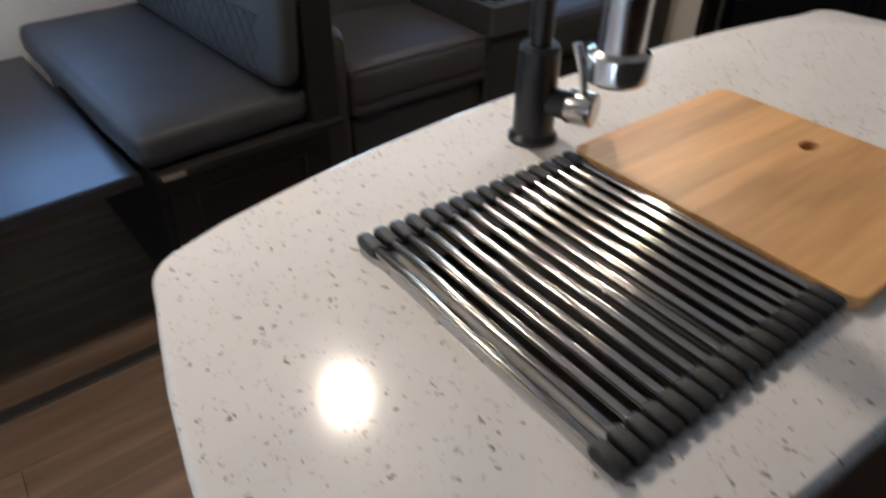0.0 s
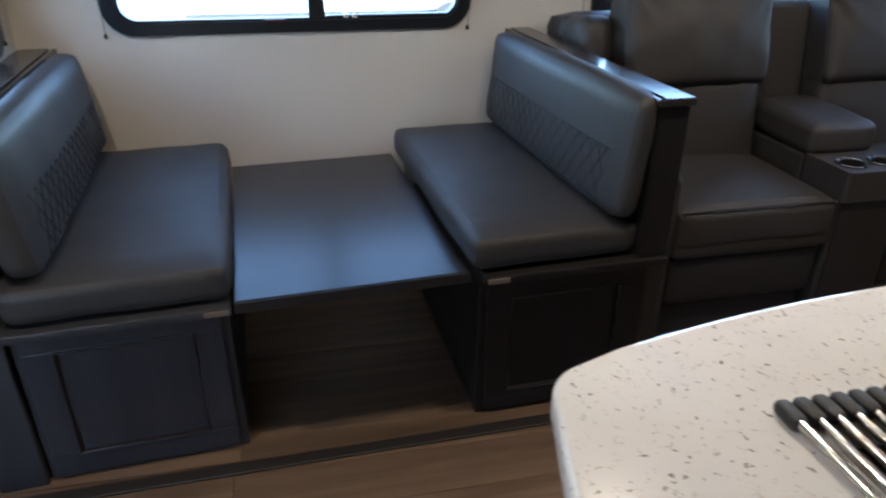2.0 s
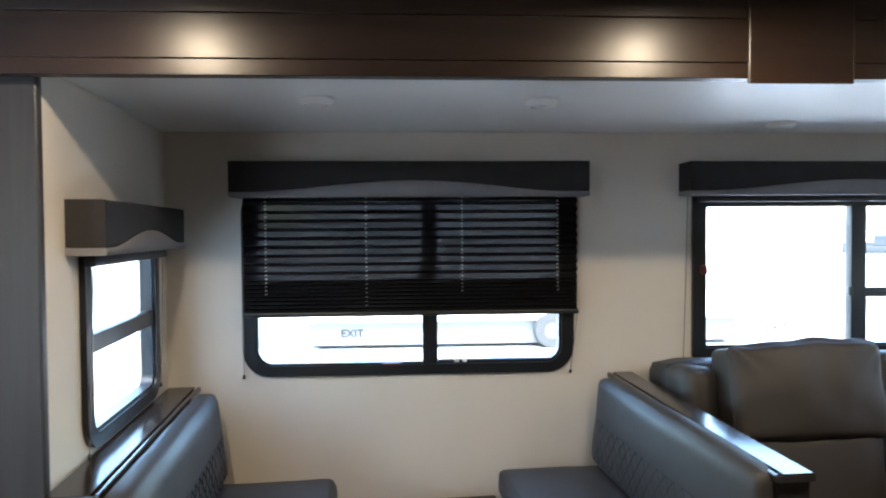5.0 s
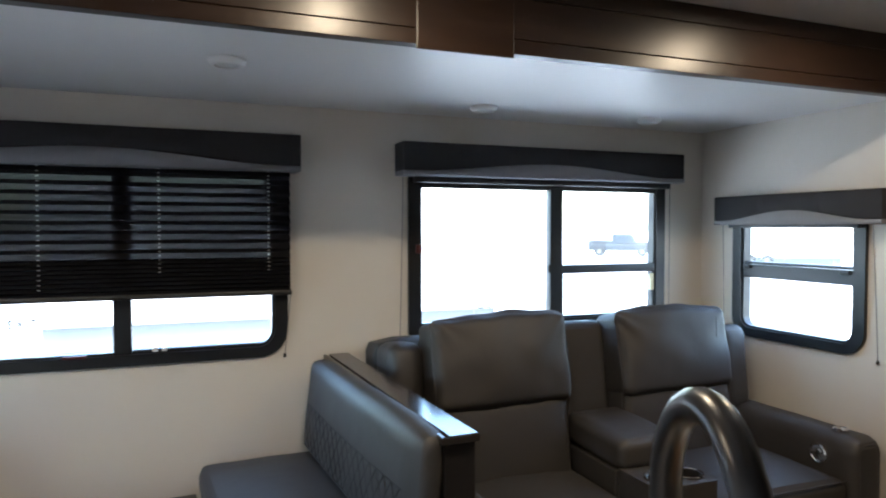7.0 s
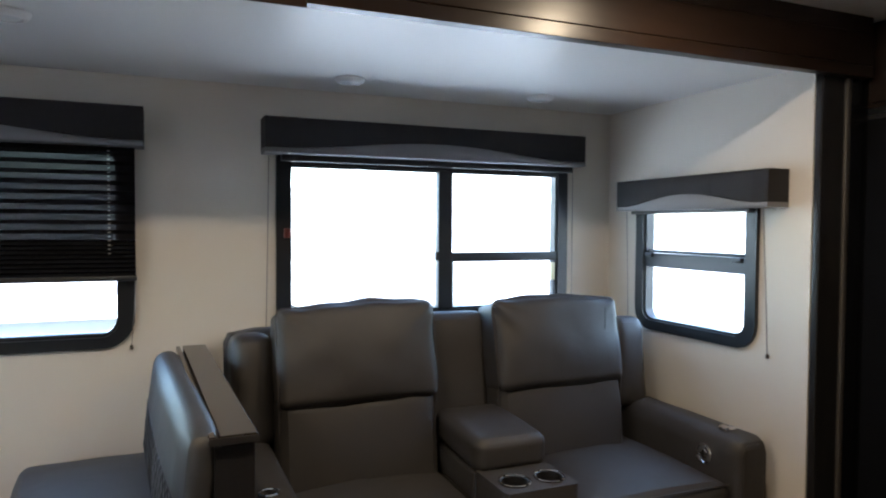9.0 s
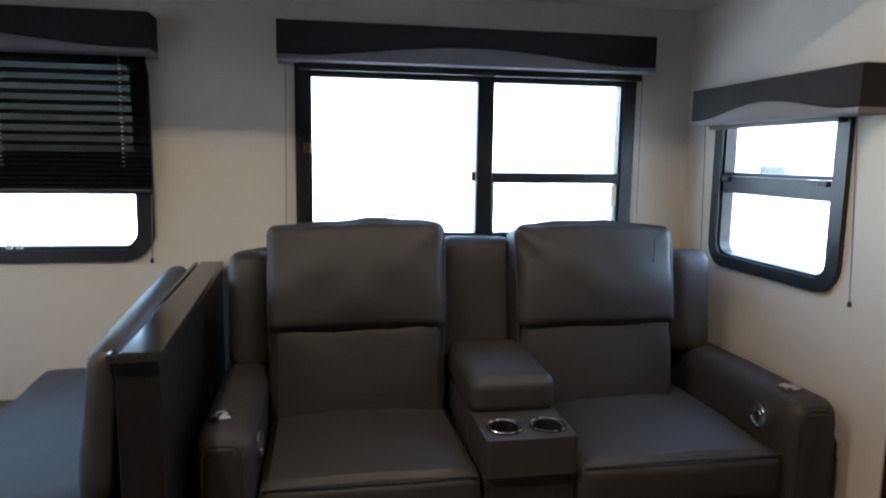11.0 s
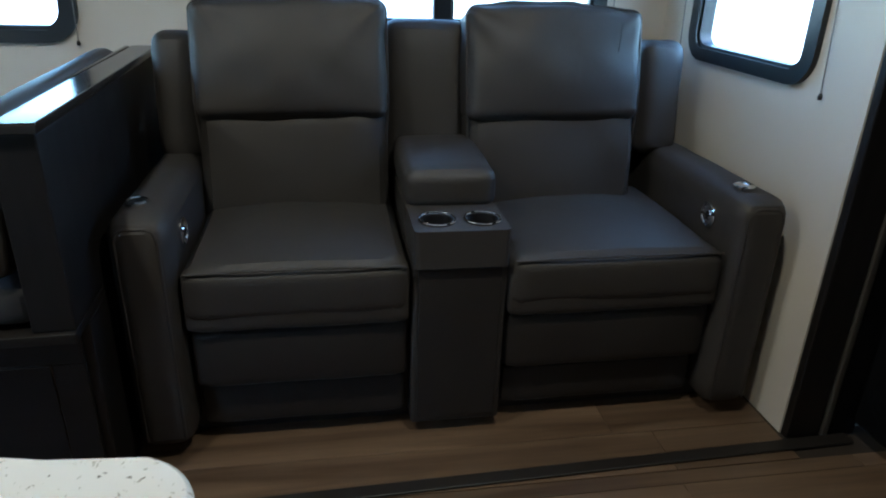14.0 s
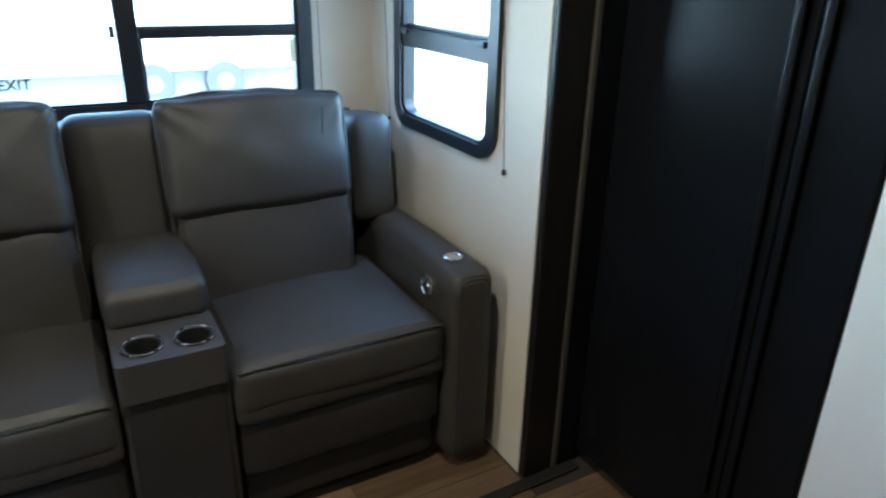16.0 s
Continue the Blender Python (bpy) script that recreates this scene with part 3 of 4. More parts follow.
def pleated_shade():
    """The half-lowered pleated shade of the dinette window: sheer pleats above, blackout pleats below."""
    s = thing("pleated_shade", (0.24, BACK - 0.05, 1.115), "black pleated shade half lowered over the dinette window", "blind")
    x0, x1 = -0.372 - 0.24, 0.862 - 0.24
    def pleats(z0, z1, n, keep):
        bm = bmesh.new()
        for k in range(2 * n):
            if k % 2 not in keep:
                continue
            za, zb = (z0 + (z1 - z0) * (j + (0.25 if j % 2 else 0.0)) / (2 * n) for j in (k, k + 1))
            da, db = (0.010 if k % 2 else -0.010), (-0.010 if k % 2 else 0.010)
            bm.faces.new([bm.verts.new(p) for p in ((x0, da, za), (x1, da, za), (x1, db, zb), (x0, db, zb))])
        return bm
    part("sheer_pleats", pleats(0.135, 0.455, 10, (0,)), M_SHADE, s, "sheer pleat faces", smooth=False)
    part("opaque_pleats", pleats(0.135, 0.455, 10, (1,)), M_SHADE_B, s, smooth=False)
    part("blackout_pleats", pleats(0.018, 0.135, 8, (0, 1)), M_SHADE_B, s, "opaque lower pleats", smooth=False)
    part("bottom_rail", box((x0 - 0.004, -0.014, 0), (x1 + 0.004, 0.014, 0.018), 0.004), M_BLACK, s)
    # Rows of pale ticks draw the light that comes through the slits.
    for x, low in ((-0.289, 0.085), (0.075, 0.040), (0.428, 0.090), (0.785, 0.090)):
        bm = bmesh.new()
        for k in range(26):
            z = low + (0.45 - low) * k / 26
            box((x - 0.24 - 0.0036, -0.0150, z), (x - 0.24 + 0.0036, -0.0125, z + 0.0024), bm=bm)
        part("slit_light", bm, M_SLIT_LIGHT, s, "pale ticks painted for daylight through the cord slits", smooth=False)
    return s


pleated_shade()


def cord(name, top, bottom, label):
    c = thing(name, bottom, label, "blind cord", "blind tension cords")
    t = Vector(top) - Vector(bottom)
    part("string", tube([t, t * 0.5 + Vector((0.001, 0, 0)), (0, 0, 0)], 0.0016, 6), M_CORD, c)
    part("toggle", lathe([(0.0, -0.012), (0.005, -0.011), (0.006, -0.003), (0.003, 0.004), (0.0, 0.005)], seg=12), M_BLACK, c, "small dark toggle")


CORD = "thin grey blind cord with a dark toggle on the wall"
cord("blind_cord", (0.862, BACK - 0.05, 1.113), (0.846, BACK - 0.012, 0.893), CORD)
cord("blind_cord", (-0.378, BACK - 0.05, 1.113), (-0.385, BACK - 0.012, 0.893), CORD)
cord("blind_cord", (2.572, BACK - 0.03, 1.55), (2.585, BACK - 0.012, 0.90), CORD)
cord("blind_cord", (1.296, BACK - 0.03, 1.55), (1.288, BACK - 0.012, 0.90), CORD)
cord("blind_cord", (RIGHT - 0.03, 2.785, 1.37), (RIGHT - 0.012, 2.79, 0.895), CORD)
cord("blind_cord", (RIGHT - 0.03, 2.085, 1.37), (RIGHT - 0.012, 2.072, 0.885), CORD)
cord("blind_cord", west(2.80, 1.37, 0.03), west(2.81, 0.90, 0.012), CORD)
cord("blind_cord", west(2.15, 1.37, 0.03), west(2.145, 0.865, 0.012), CORD)
part("head_rail", box((1.34, BACK - 0.045, 1.532), (2.565, BACK - 0.017, 1.556), 0.004), M_BLACK, win2)
part("head_rail", box((RIGHT - 0.045, 2.13, 1.355), (RIGHT - 0.017, 2.74, 1.374), 0.004), M_BLACK, win3)
part("head_rail", laid(box((2.12, 1.345, 0.017), (2.80, 1.372, 0.045), 0.004), west), M_BLACK, win0)


# ---- ceiling lamps ----
def puck(place, lit, label):
    p = thing("ceiling_light", place, label, "ceiling light", "lit aisle downlights" if lit else "unlit slide-out downlights")
    part("rim", lathe([(0.0, 0.0), (0.050, 0.0), (0.050, -0.006), (0.043, -0.016), (0.034, -0.018), (0.034, -0.010), (0.0, -0.010)]), M_LAMPBODY, p, "white rim")
    part("lens", lathe([(0.0, -0.011), (0.033, -0.011), (0.028, -0.016), (0.0, -0.018)]), M_LIT if lit else M_LENS, p, "frosted lens")
    if lit:
        lamp = new("downlight_glow", bpy.data.lights.new("downlight_glow", "AREA"))
        lamp.data.shape, lamp.data.size, lamp.data.energy, lamp.data.color = "DISK", 0.06, LAMP_WATTS, (1.0, 0.81, 0.61)
        lamp.matrix_world = pose(place[0], place[1], place[2] - 0.022)


for x, y in DOWNLIGHTS:
    puck((x, y, ROOF - 0.001), True, "small round warm downlight, lit, on the aisle ceiling")
for x, y in ((-0.03, 2.31), (0.61, 2.32), (1.535, 2.70), (2.285, 2.71)):
    puck((x, y, SLIDE_TOP - 0.001), False, "small round white downlight, unlit, on the slide-out ceiling")


# ---- dinette ----
def bench(name, x0, x1, back_side, label, z, turn, front, material):
    """A dinette bench: panelled base, seat board, end panel with a ledge. back_side: -1 west, 1 east."""
    b = thing(name, ((x0 + x1) / 2, 1.85, 0), label, "dinette bench", "dinette benches", turn=turn)
    ox, oy = (x0 + x1) / 2, 1.85
    lx, rx = x0 - ox, x1 - ox
    y0, y1 = front - oy, 2.90 - oy
    part("base", box((lx, y0, 0.0), (rx, y1, z - 0.023), 0.003), material, b, "dark laminate base")
    # framed front panel
    fr = bmesh.new()
    for lo, hi in (((lx + 0.02, 0.02), (rx - 0.02, 0.075)), ((lx + 0.02, 0.37), (rx - 0.02, 0.44)), ((lx + 0.02, 0.075), (lx + 0.085, 0.37)), ((rx - 0.085, 0.075), (rx - 0.02, 0.37))):
        box((lo[0], y0 - 0.012, lo[1]), (hi[0], y0 - 0.001, hi[1]), 0.002, bm=fr)
    part("front_frame", fr, material, b)
    mould = bmesh.new()
    a0, a1, c0, c1 = lx + 0.085, rx - 0.085, 0.075, 0.37
    tube([(a0, y0 - 0.008, c0), (a1, y0 - 0.008, c0), (a1, y0 - 0.008, c1), (a0, y0 - 0.008, c1)], 0.007, 6, True, bm=mould)
    part("moulding", mould, M_TABLE, b)
    part("recessed_panel", box((a0, y0 - 0.004, c0), (a1, y0 + 0.004, c1)), material, b)
    part("seat_board", box((lx - (0.0 if back_side < 0 else 0.012), 1.815 - oy, z - 0.021), (rx + (0.012 if back_side < 0 else 0.0), y1, z), 0.003), material, b)
    cx = rx - 0.05 if back_side < 0 else lx - 0.005
    part("raw_edge", box((cx, 1.811 - oy, z - 0.016), (cx + 0.055, 1.8155 - oy, z - 0.004)), M_RAWPLY, b, "bare plywood edge")
    return b, ox, oy


def bench_back(name, x0, x1, top, y0, label, cap_x0, cap_x1, turn, lip, low):
    ox, oy = (x0 + x1) / 2, y0
    p = thing(name, (ox, oy, 0), label, "bench end panel", "dinette end panels", turn=turn)
    part("panel", box((x0 - ox, 0.0, low), (x1 - ox, 2.925 - oy, top - 0.021), 0.003), M_TRIM if lip > 0 else M_ESPRESSO_V, p)
    # the ledge board and, past a groove, a narrow lip along the cushion's side
    a0, a1 = (cap_x0 + 0.021, cap_x1) if lip < 0 else (cap_x0, cap_x1 - 0.021)
    b0 = cap_x0 if lip < 0 else cap_x1 - 0.014
    nose = -0.008 if lip < 0 else 0.0505
    part("ledge", box((a0 - ox, nose, top - 0.020), (a1 - ox, 2.925 - oy, top), 0.003), M_CAP, p, "dark glossy ledge")
    part("ledge_lip", box((b0 - ox, nose, top - 0.020), (b0 + 0.014 - ox, 2.925 - oy, top - 0.001), 0.003), M_CAP, p)
    if lip > 0:
        part("front_cap", box((cap_x0 - ox, 0.0, top - 0.0205), (cap_x1 - ox, 0.050, top - 0.001), 0.002), M_TRIM, p)
    else:
        part("edge_strip", box((cap_x0 - ox, -0.011, top - 0.018), (cap_x1 - ox, -0.0085, top - 0.003), 0.001), M_STRIP, p)
    return p


# The west bench's stronger light is put into its lighter laminate.
bench("dinette_bench", -0.452, 0.02, -1, "laminate dinette bench base with a framed panel, brighter light painted in as slate grey", 0.452, 4.0, 1.875, M_TRIM)
bench("dinette_bench", 0.635, 1.112, 1, "dark laminate dinette bench base with a framed panel", 0.478, 2.2, 1.900, M_ESPRESSO)
bench_back("bench_end_panel", -0.560, -0.455, 0.860, 1.835, "dark laminate end panel with a wide ledge under the end window", -0.566, -0.450, 4.7, 1, 0.0)
bench_back("bench_end_panel", 1.033, 1.112, 0.886, 1.835, "dark laminate divider with a glossy ledge between dinette and sofa", 1.022, 1.118, 2.0, -1, 0.479)


def pad(name, place, size, radius, bulge, label, category, group, turn=0.0, material=None, **kw):
    c = thing(name, place, label, category, group, turn=turn)
    part("cover", cushion(size, radius, bulge, **kw), material or M_VINYL, c)
    return c


def seat_seams(c, size):
    hx, hy, hz = size[0] / 2, size[1] / 2, size[2] / 2
    bm = bmesh.new()
    tube([(x, -0.02 + 0.006 * math.sin(9 * x), hz + 0.006 - 0.012 * (x / hx) ** 2) for x in np.linspace(-hx * 0.8, hx * 0.8, 12)], 0.0016, 5, bm=bm)
    part("seam", bm, M_STITCH, c)


SEAT = "smooth grey vinyl dinette seat cushion on its base"
s = (0.485, 0.985, 0.098)
c1 = pad("seat_cushion", (-0.240, 2.328, 0.502), s, 0.035, (0.004, 0.0, 0.008), SEAT, "seat cushion", "dinette seat cushions", 4.3, wrinkle=0.004, seed=1)
seat_seams(c1, s)
s = (0.445, 0.985, 0.096)
c2 = pad("seat_cushion", (0.790, 2.328, 0.527), s, 0.035, (0.004, 0.0, 0.008), SEAT, "seat cushion", "dinette seat cushions", 3.4, wrinkle=0.004, seed=5)
seat_seams(c2, s)


def back_cushion(x, facing, top, seat_top, turn, depth, label):
    """A leaning back cushion; facing 1 looks east. A quilted band of stitched diamonds runs along its lower half."""
    h, length = top + 0.008 - seat_top, 1.0
    c = thing("back_cushion", (x, 2.335, seat_top), label, "back cushion", "dinette back cushions", turn=turn)
    bm = cushion((depth, length, h), 0.036, (0.010, 0.004, 0.003), wrinkle=0.004, seed=x)
    lean = lambda p: Vector((p.x - facing * 0.035 * ((p.z) / h), p.y, p.z + h / 2))
    for v in bm.verts:
        v.co = lean(v.co)
    part("cover", bm, M_VINYL, c)
    st = bmesh.new()
    face = lambda y, z: Vector((facing * (depth / 2 + 0.0015 + 0.010 * max(0, 1 - (2 * y / length) ** 2) ** 0.8 * max(0, 1 - (2 * z / h) ** 2) ** 0.8), y, z))
    z0, z1 = -h * 0.40, h * 0.04
    n = 17
    w = (length - 0.16) / n
    for k in range(n):
        y = -length / 2 + 0.08 + k * w
        for a, b in ((0, 0.5), (0.5, 0), (0.5, 1), (1, 0.5)):
            pts = [lean(face(y + w * t, z0 + (z1 - z0) * (a + (b - a) * t))) for t in np.linspace(0, 1, 6)]
            tube(pts, 0.0013, 5, bm=st)
    for z in (z0, z1):
        tube([lean(face(y, z)) for y in np.linspace(-length / 2 + 0.07, length / 2 - 0.07, 20)], 0.0015, 5, bm=st)
    part("quilting", st, M_STITCH, c, "diamond quilted stitching")
    return c


back_cushion(-0.432, 1, 0.858, 0.556, 4.7, 0.085, "grey vinyl dinette back cushion with diamond quilting under the end window")
back_cushion(0.968, -1, 0.886, 0.580, 3.8, 0.078, "grey vinyl dinette back cushion with diamond quilting against the divider")


def dinette_table():
    t = thing("dinette_table", (0.315, 1.825, 0.448), "dark laminate dinette table lowered level with the benches", "table", turn=4.0)
    x = 0.284
    part("tabletop", box((-x + 0.012, 0.005, 0.0), (x, 0.945, 0.030), 0.003), M_TABLE, t, "dark laminate top")
    part("edge_band", box((-x + 0.012, 0.0, 0.002), (x, 0.0045, 0.028), 0.001), M_STRIP, t)
    return t


dinette_table()
part("support_cleat", box((-0.012, 1.95, 0.416), (0.012, 2.55, 0.447), 0.002), M_ESPRESSO, None)
tagged(bpy.data.objects["support_cleat"], "dark wooden cleat holding up the lowered table", "cleat")
ob = tagged(part("support_cleat", box((0.570, 1.95, 0.416), (0.592, 2.55, 0.447), 0.002), M_ESPRESSO), "dark wooden cleat holding up the lowered table", "cleat")


# ---- theatre sofa ----
def crown(x, z, w, i):
    """The uneven upper edge of a stuffed head cushion."""
    k = max(0.0, (z - 0.08) / 0.08)
    return k * (0.010 * math.sin(5.2 * x / w + 0.9 + i) + 0.007 * noise.noise(Vector((x * 12, i * 5, 0))))


def sofa():
    s = thing("theatre_sofa", (1.90, 2.0, 0), "grey leather reclining two-seat sofa with a centre console", "sofa")
    O = Vector((1.90, 2.0, 0))
    at = lambda x, y, z: Matrix.Translation(Vector((x, y, z)) - O)
    seats = ((1.258, 1.787), (2.028, 2.594))
    heads = ((1.514, 0.510), (2.245, 0.508))
    for i, (x0, x1) in enumerate(seats):
        w, cx = x1 - x0, (x0 + x1) / 2
        hx, hwide = heads[i]
        part("seat", shift(cushion((w - 0.004, 0.56, 0.13), 0.030, (0.0, 0.008, 0.034), wrinkle=0.003, seed=i + 2), at(cx, 2.312, 0.435)), M_LEATHER, s, "padded seat")
        pipe = bmesh.new()
        tube([(x0 + 0.012 + (w - 0.024) * t - O.x, 2.0315 + 0.004 * (2 * t - 1) ** 2 - O.y, 0.495 + 0.004 * (1 - (2 * t - 1) ** 2)) for t in np.linspace(0, 1, 16)], 0.0032, 6, bm=pipe)
        part("piping", pipe, M_PIPING, s)
        part("seat_front", shift(cushion((w - 0.006, 0.09, 0.130), 0.020, (0.0, 0.004, 0.0), cuts=10, wrinkle=0.002, seed=i), at(cx, 2.080, 0.405)), M_LEATHER, s)
        # Footrest panels get the shade under the seat through their darker leather.
        part("footrest", shift(cushion((w - 0.012, 0.07, 0.165), 0.022, (0.0, 0.008, 0.0), cuts=10, wrinkle=0.003, seed=i + 7), at(cx, 2.088, 0.258)), M_LEATHER_SHADED, s, "folded footrest panel")
        part("footrest_lower", shift(cushion((w - 0.02, 0.06, 0.125), 0.02, (0.0, 0.006, 0.0), cuts=8, wrinkle=0.003, seed=i + 9), at(cx, 2.115, 0.108)), M_LEATHER_SHADED, s)
        tilt = lambda m, a: m @ pose(0, 0, 0, a, 0, 0)
        part("lumbar_cushion", shift(cushion((hwide + 0.002, 0.20, 0.38), 0.045, (0.0, 0.020, 0.0), wrinkle=0.006, seed=i + 3), tilt(at(hx + 0.006 * i, 2.545, 0.592), -8)), M_LEATHER, s, "lower back cushion")
        head = cushion((hwide, 0.17, 0.312), 0.030, (0.0, 0.030, 0.003), cuts=44, wrinkle=0.006, seed=i + 13)
        for v in head.verts:
            v.co.z += crown(v.co.x, v.co.z, w, i)
            v.co.y += 0.0022 * noise.noise(Vector((v.co.x * 14, v.co.z * 7, i * 3.0)))
            # creases fan out from the pulled upper corner
            for side, deep in ((-1, 0.0045 if i else 0.0028), (1, 0.0025)):
                dx, dz = v.co.x * -side + w / 2, 0.165 - v.co.z
                v.co.y += deep * math.sin(13 * math.atan2(dz, dx + 1e-6) + 2 * i + side) * math.exp(-(math.hypot(dx, dz) / 0.13) ** 2) if v.co.y < 0 else 0.0
        part("head_cushion", shift(head, tilt(at(hx, 2.555, 0.890 - 0.008 * i), -13)), M_LEATHER, s, "plump head cushion")
        seam = bmesh.new()
        m = tilt(at(hx, 2.555, 0.890 - 0.008 * i), -13)
        hw = hwide / 2
        low = tilt(at(hx + 0.006 * i, 2.545, 0.592), -8)
        line = [p for p in round_rect(-hw, hw, -0.156, 0.157, 0.030, 6) if p[1] > -0.12]
        rise = [(hw, -0.10 + 0.02 * k) for k in range(11)]
        over = [p for p in line if p[1] >= 0.127]
        over = [over[0]] + [q for (xa, za), (xb, zb) in zip(over, over[1:]) for q in ([(xa + (xb - xa) * j / 14, za + (zb - za) * j / 14) for j in range(1, 15)] if abs(xb - xa) > 0.1 else [(xb, zb)])]
        fall = [(-x, z) for x, z in reversed(rise)]
        outline = [low @ Vector((hw - 0.004, -0.068, -0.15 + 0.03 * k)) for k in range(8)]
        outline += [m @ Vector((x, -0.061, z + crown(x, z, w, i))) for x, z in rise + over + fall]
        outline += [low @ Vector((-hw + 0.004, -0.068, 0.06 - 0.03 * k)) for k in range(8)]
        tube(outline, 0.0038, 8, bm=seam)
        if i == 1:
            xs = w * 0.30
            part("head_seam", tube([m @ Vector((xs + 0.012 * t, -0.087 - 0.024 * math.sin(math.pi * (0.08 + 0.5 * t)) ** 1.2 * 0.8, -0.02 + 0.15 * t + crown(xs, 0.15 * t, w, i))) for t in np.linspace(0, 0.86, 10)], 0.0016, 5), M_PIPING, s)
        part("head_piping", seam, M_PIPING, s, "dark piping")
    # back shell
    part("back_shell", shift(cushion((1.50, 0.20, 0.66), 0.05, (0, 0.0, 0.0), cuts=10), at(1.885, 2.80, 0.62) @ pose(0, 0, 0, -6, 0, 0)), M_LEATHER_SHADED, s, "back frame")
    for x0, x1, z1 in ((1.135, 1.262, 0.958), (2.545, 2.69, 0.948)):
        part("side_wing", shift(cushion((x1 - x0, 0.20, z1 - 0.60), 0.045, (0, 0.01, 0), cuts=10, wrinkle=0.003, seed=x0), at((x0 + x1) / 2, 2.655, (z1 + 0.60) / 2) @ pose(0, 0, 0, -7, 0, 0)), M_LEATHER, s)
    part("centre_back", shift(cushion((0.255, 0.17, 0.50), 0.045, (0, 0.012, 0), cuts=12, wrinkle=0.003), at(1.895, 2.66, 0.745) @ pose(0, 0, 0, -8, 0, 0)), M_LEATHER, s)
    # arms
    for x0, x1, inner in ((1.124, 1.256, 1), (2.598, 2.736, -1)):
        cx = (x0 + x1) / 2
        part("arm", shift(cushion((x1 - x0, 0.74, 0.60), 0.042, (0.0, 0.004, 0.006), wrinkle=0.003, seed=x0), at(cx, 2.385, 0.335)), M_LEATHER, s, "padded arm")
        seam = tube([Vector(p) - O for p in ((x0 + 0.022, 2.0195, 0.06), (x0 + 0.022, 2.0185, 0.585), (x0 + 0.030, 2.0195, 0.607), (x0 + 0.045, 2.0200, 0.614), (x1 - 0.045, 2.0200, 0.614), (x1 - 0.030, 2.0195, 0.607), (x1 - 0.022, 2.0185, 0.585), (x1 - 0.022, 2.0195, 0.06))], 0.0035, 6)
        part("arm_piping", seam, M_PIPING, s)
        btn = part("push_button", lathe([(0, 0), (0.027, 0), (0.027, 0.006), (0.022, 0.009), (0.019, 0.007), (0.0, 0.008)], Vector((cx - (0.010 if inner > 0 else 0.012), 2.118, 0.6405)) - O), M_CHROME, s, "round chrome button")
        fx = x1 if inner > 0 else x0
        disc = lathe([(0, -0.002), (0.034, -0.002), (0.034, 0.004), (0.029, 0.007), (0.026, 0.003), (0.016, 0.003), (0.013, 0.006), (0.0, 0.006)])
        shift(disc, Matrix.Translation(Vector((fx + inner * 0.001, 2.158, 0.555)) - O) @ pose(0, 0, 0, 0, 90 * inner, 0))
        panel = part("control_disc", disc, M_CHROME, s, "round chrome control")
        mark = bmesh.new()
        box((-0.0028, -0.012, 0.0), (0.0028, 0.012, 0.0025), bm=mark)
        box((-0.012, -0.0028, 0.0), (0.012, 0.0028, 0.0025), bm=mark)
        shift(mark, Matrix.Translation(Vector((fx + inner * 0.0065, 2.158, 0.555)) - O) @ pose(0, 0, 0, 0, 90 * inner, 0))
        part("control_mark", mark, M_BLACK, panel)
    # console
    c0, c1 = 1.791, 2.026
    cx, w = (c0 + c1) / 2, c1 - c0
    body = box((c0, 2.052, 0.03), (c1, 2.62, 0.485), 0.008, 3)
    box((c0, 2.237, 0.4855), (c1, 2.62, 0.572), 0.008, 3, bm=body)
    part("console_body", shift(body, Matrix.Translation(-O)), M_LEATHER, s, "leather console")
    # top plate with two round wells
    pl = bmesh.new()
    segs = 28
    outer = round_rect(c0 + 0.002, c1 - 0.002, 2.032, 2.235, 0.015, 6)
    ring = [pl.verts.new((u, v, 0.581)) for u, v in outer]
    edges = [pl.edges.new((ring[k], ring[(k + 1) % len(ring)])) for k in range(len(ring))]
    CUPS = ((1.856, 2.106), (1.967, 2.104))
    for ux, uy in CUPS:
        ci = [pl.verts.new((ux + 0.040 * math.cos(2 * math.pi * k / segs), uy + 0.040 * math.sin(2 * math.pi * k / segs), 0.581)) for k in range(segs)]
        edges += [pl.edges.new((ci[k], ci[(k + 1) % segs])) for k in range(segs)]
    bmesh.ops.triangle_fill(pl, use_beauty=True, use_dissolve=False, edges=edges)
    ext = bmesh.ops.extrude_face_region(pl, geom=pl.faces[:])
    for g in ext["geom"]:
        if isinstance(g, bmesh.types.BMVert):
            g.co.z -= 0.095
    part("console_top", shift(pl, Matrix.Translation(-O)), M_LEATHER, s)
    for ux, uy in CUPS:
        cup = lathe([(0.040, 0.004), (0.046, 0.004), (0.047, 0.001), (0.046, 0.0), (0.0397, 0.0), (0.0385, -0.075), (0.0, -0.076), (0.0, -0.074), (0.034, -0.072), (0.0365, 0.002)], Vector((ux, uy, 0.5815)) - O)
        part("cup_holder", cup, M_BLACK, s, "glossy black cup holder")
        part("cup_rim", tube([Vector((ux + 0.0445 * math.cos(a), uy + 0.0445 * math.sin(a), 0.5855)) - O for a in np.linspace(0, 2 * math.pi, 28, endpoint=False)], 0.0026, 6, True), M_CHROME, s, "thin chrome rim")
    part("console_lid", shift(cushion((w + 0.004, 0.345, 0.105), 0.032, (0.0, 0.004, 0.010), wrinkle=0.003, seed=4), at(cx, 2.380, 0.628) @ pose(0, 0, 0, 2.5, 0, 0)), M_LEATHER, s, "padded console lid")
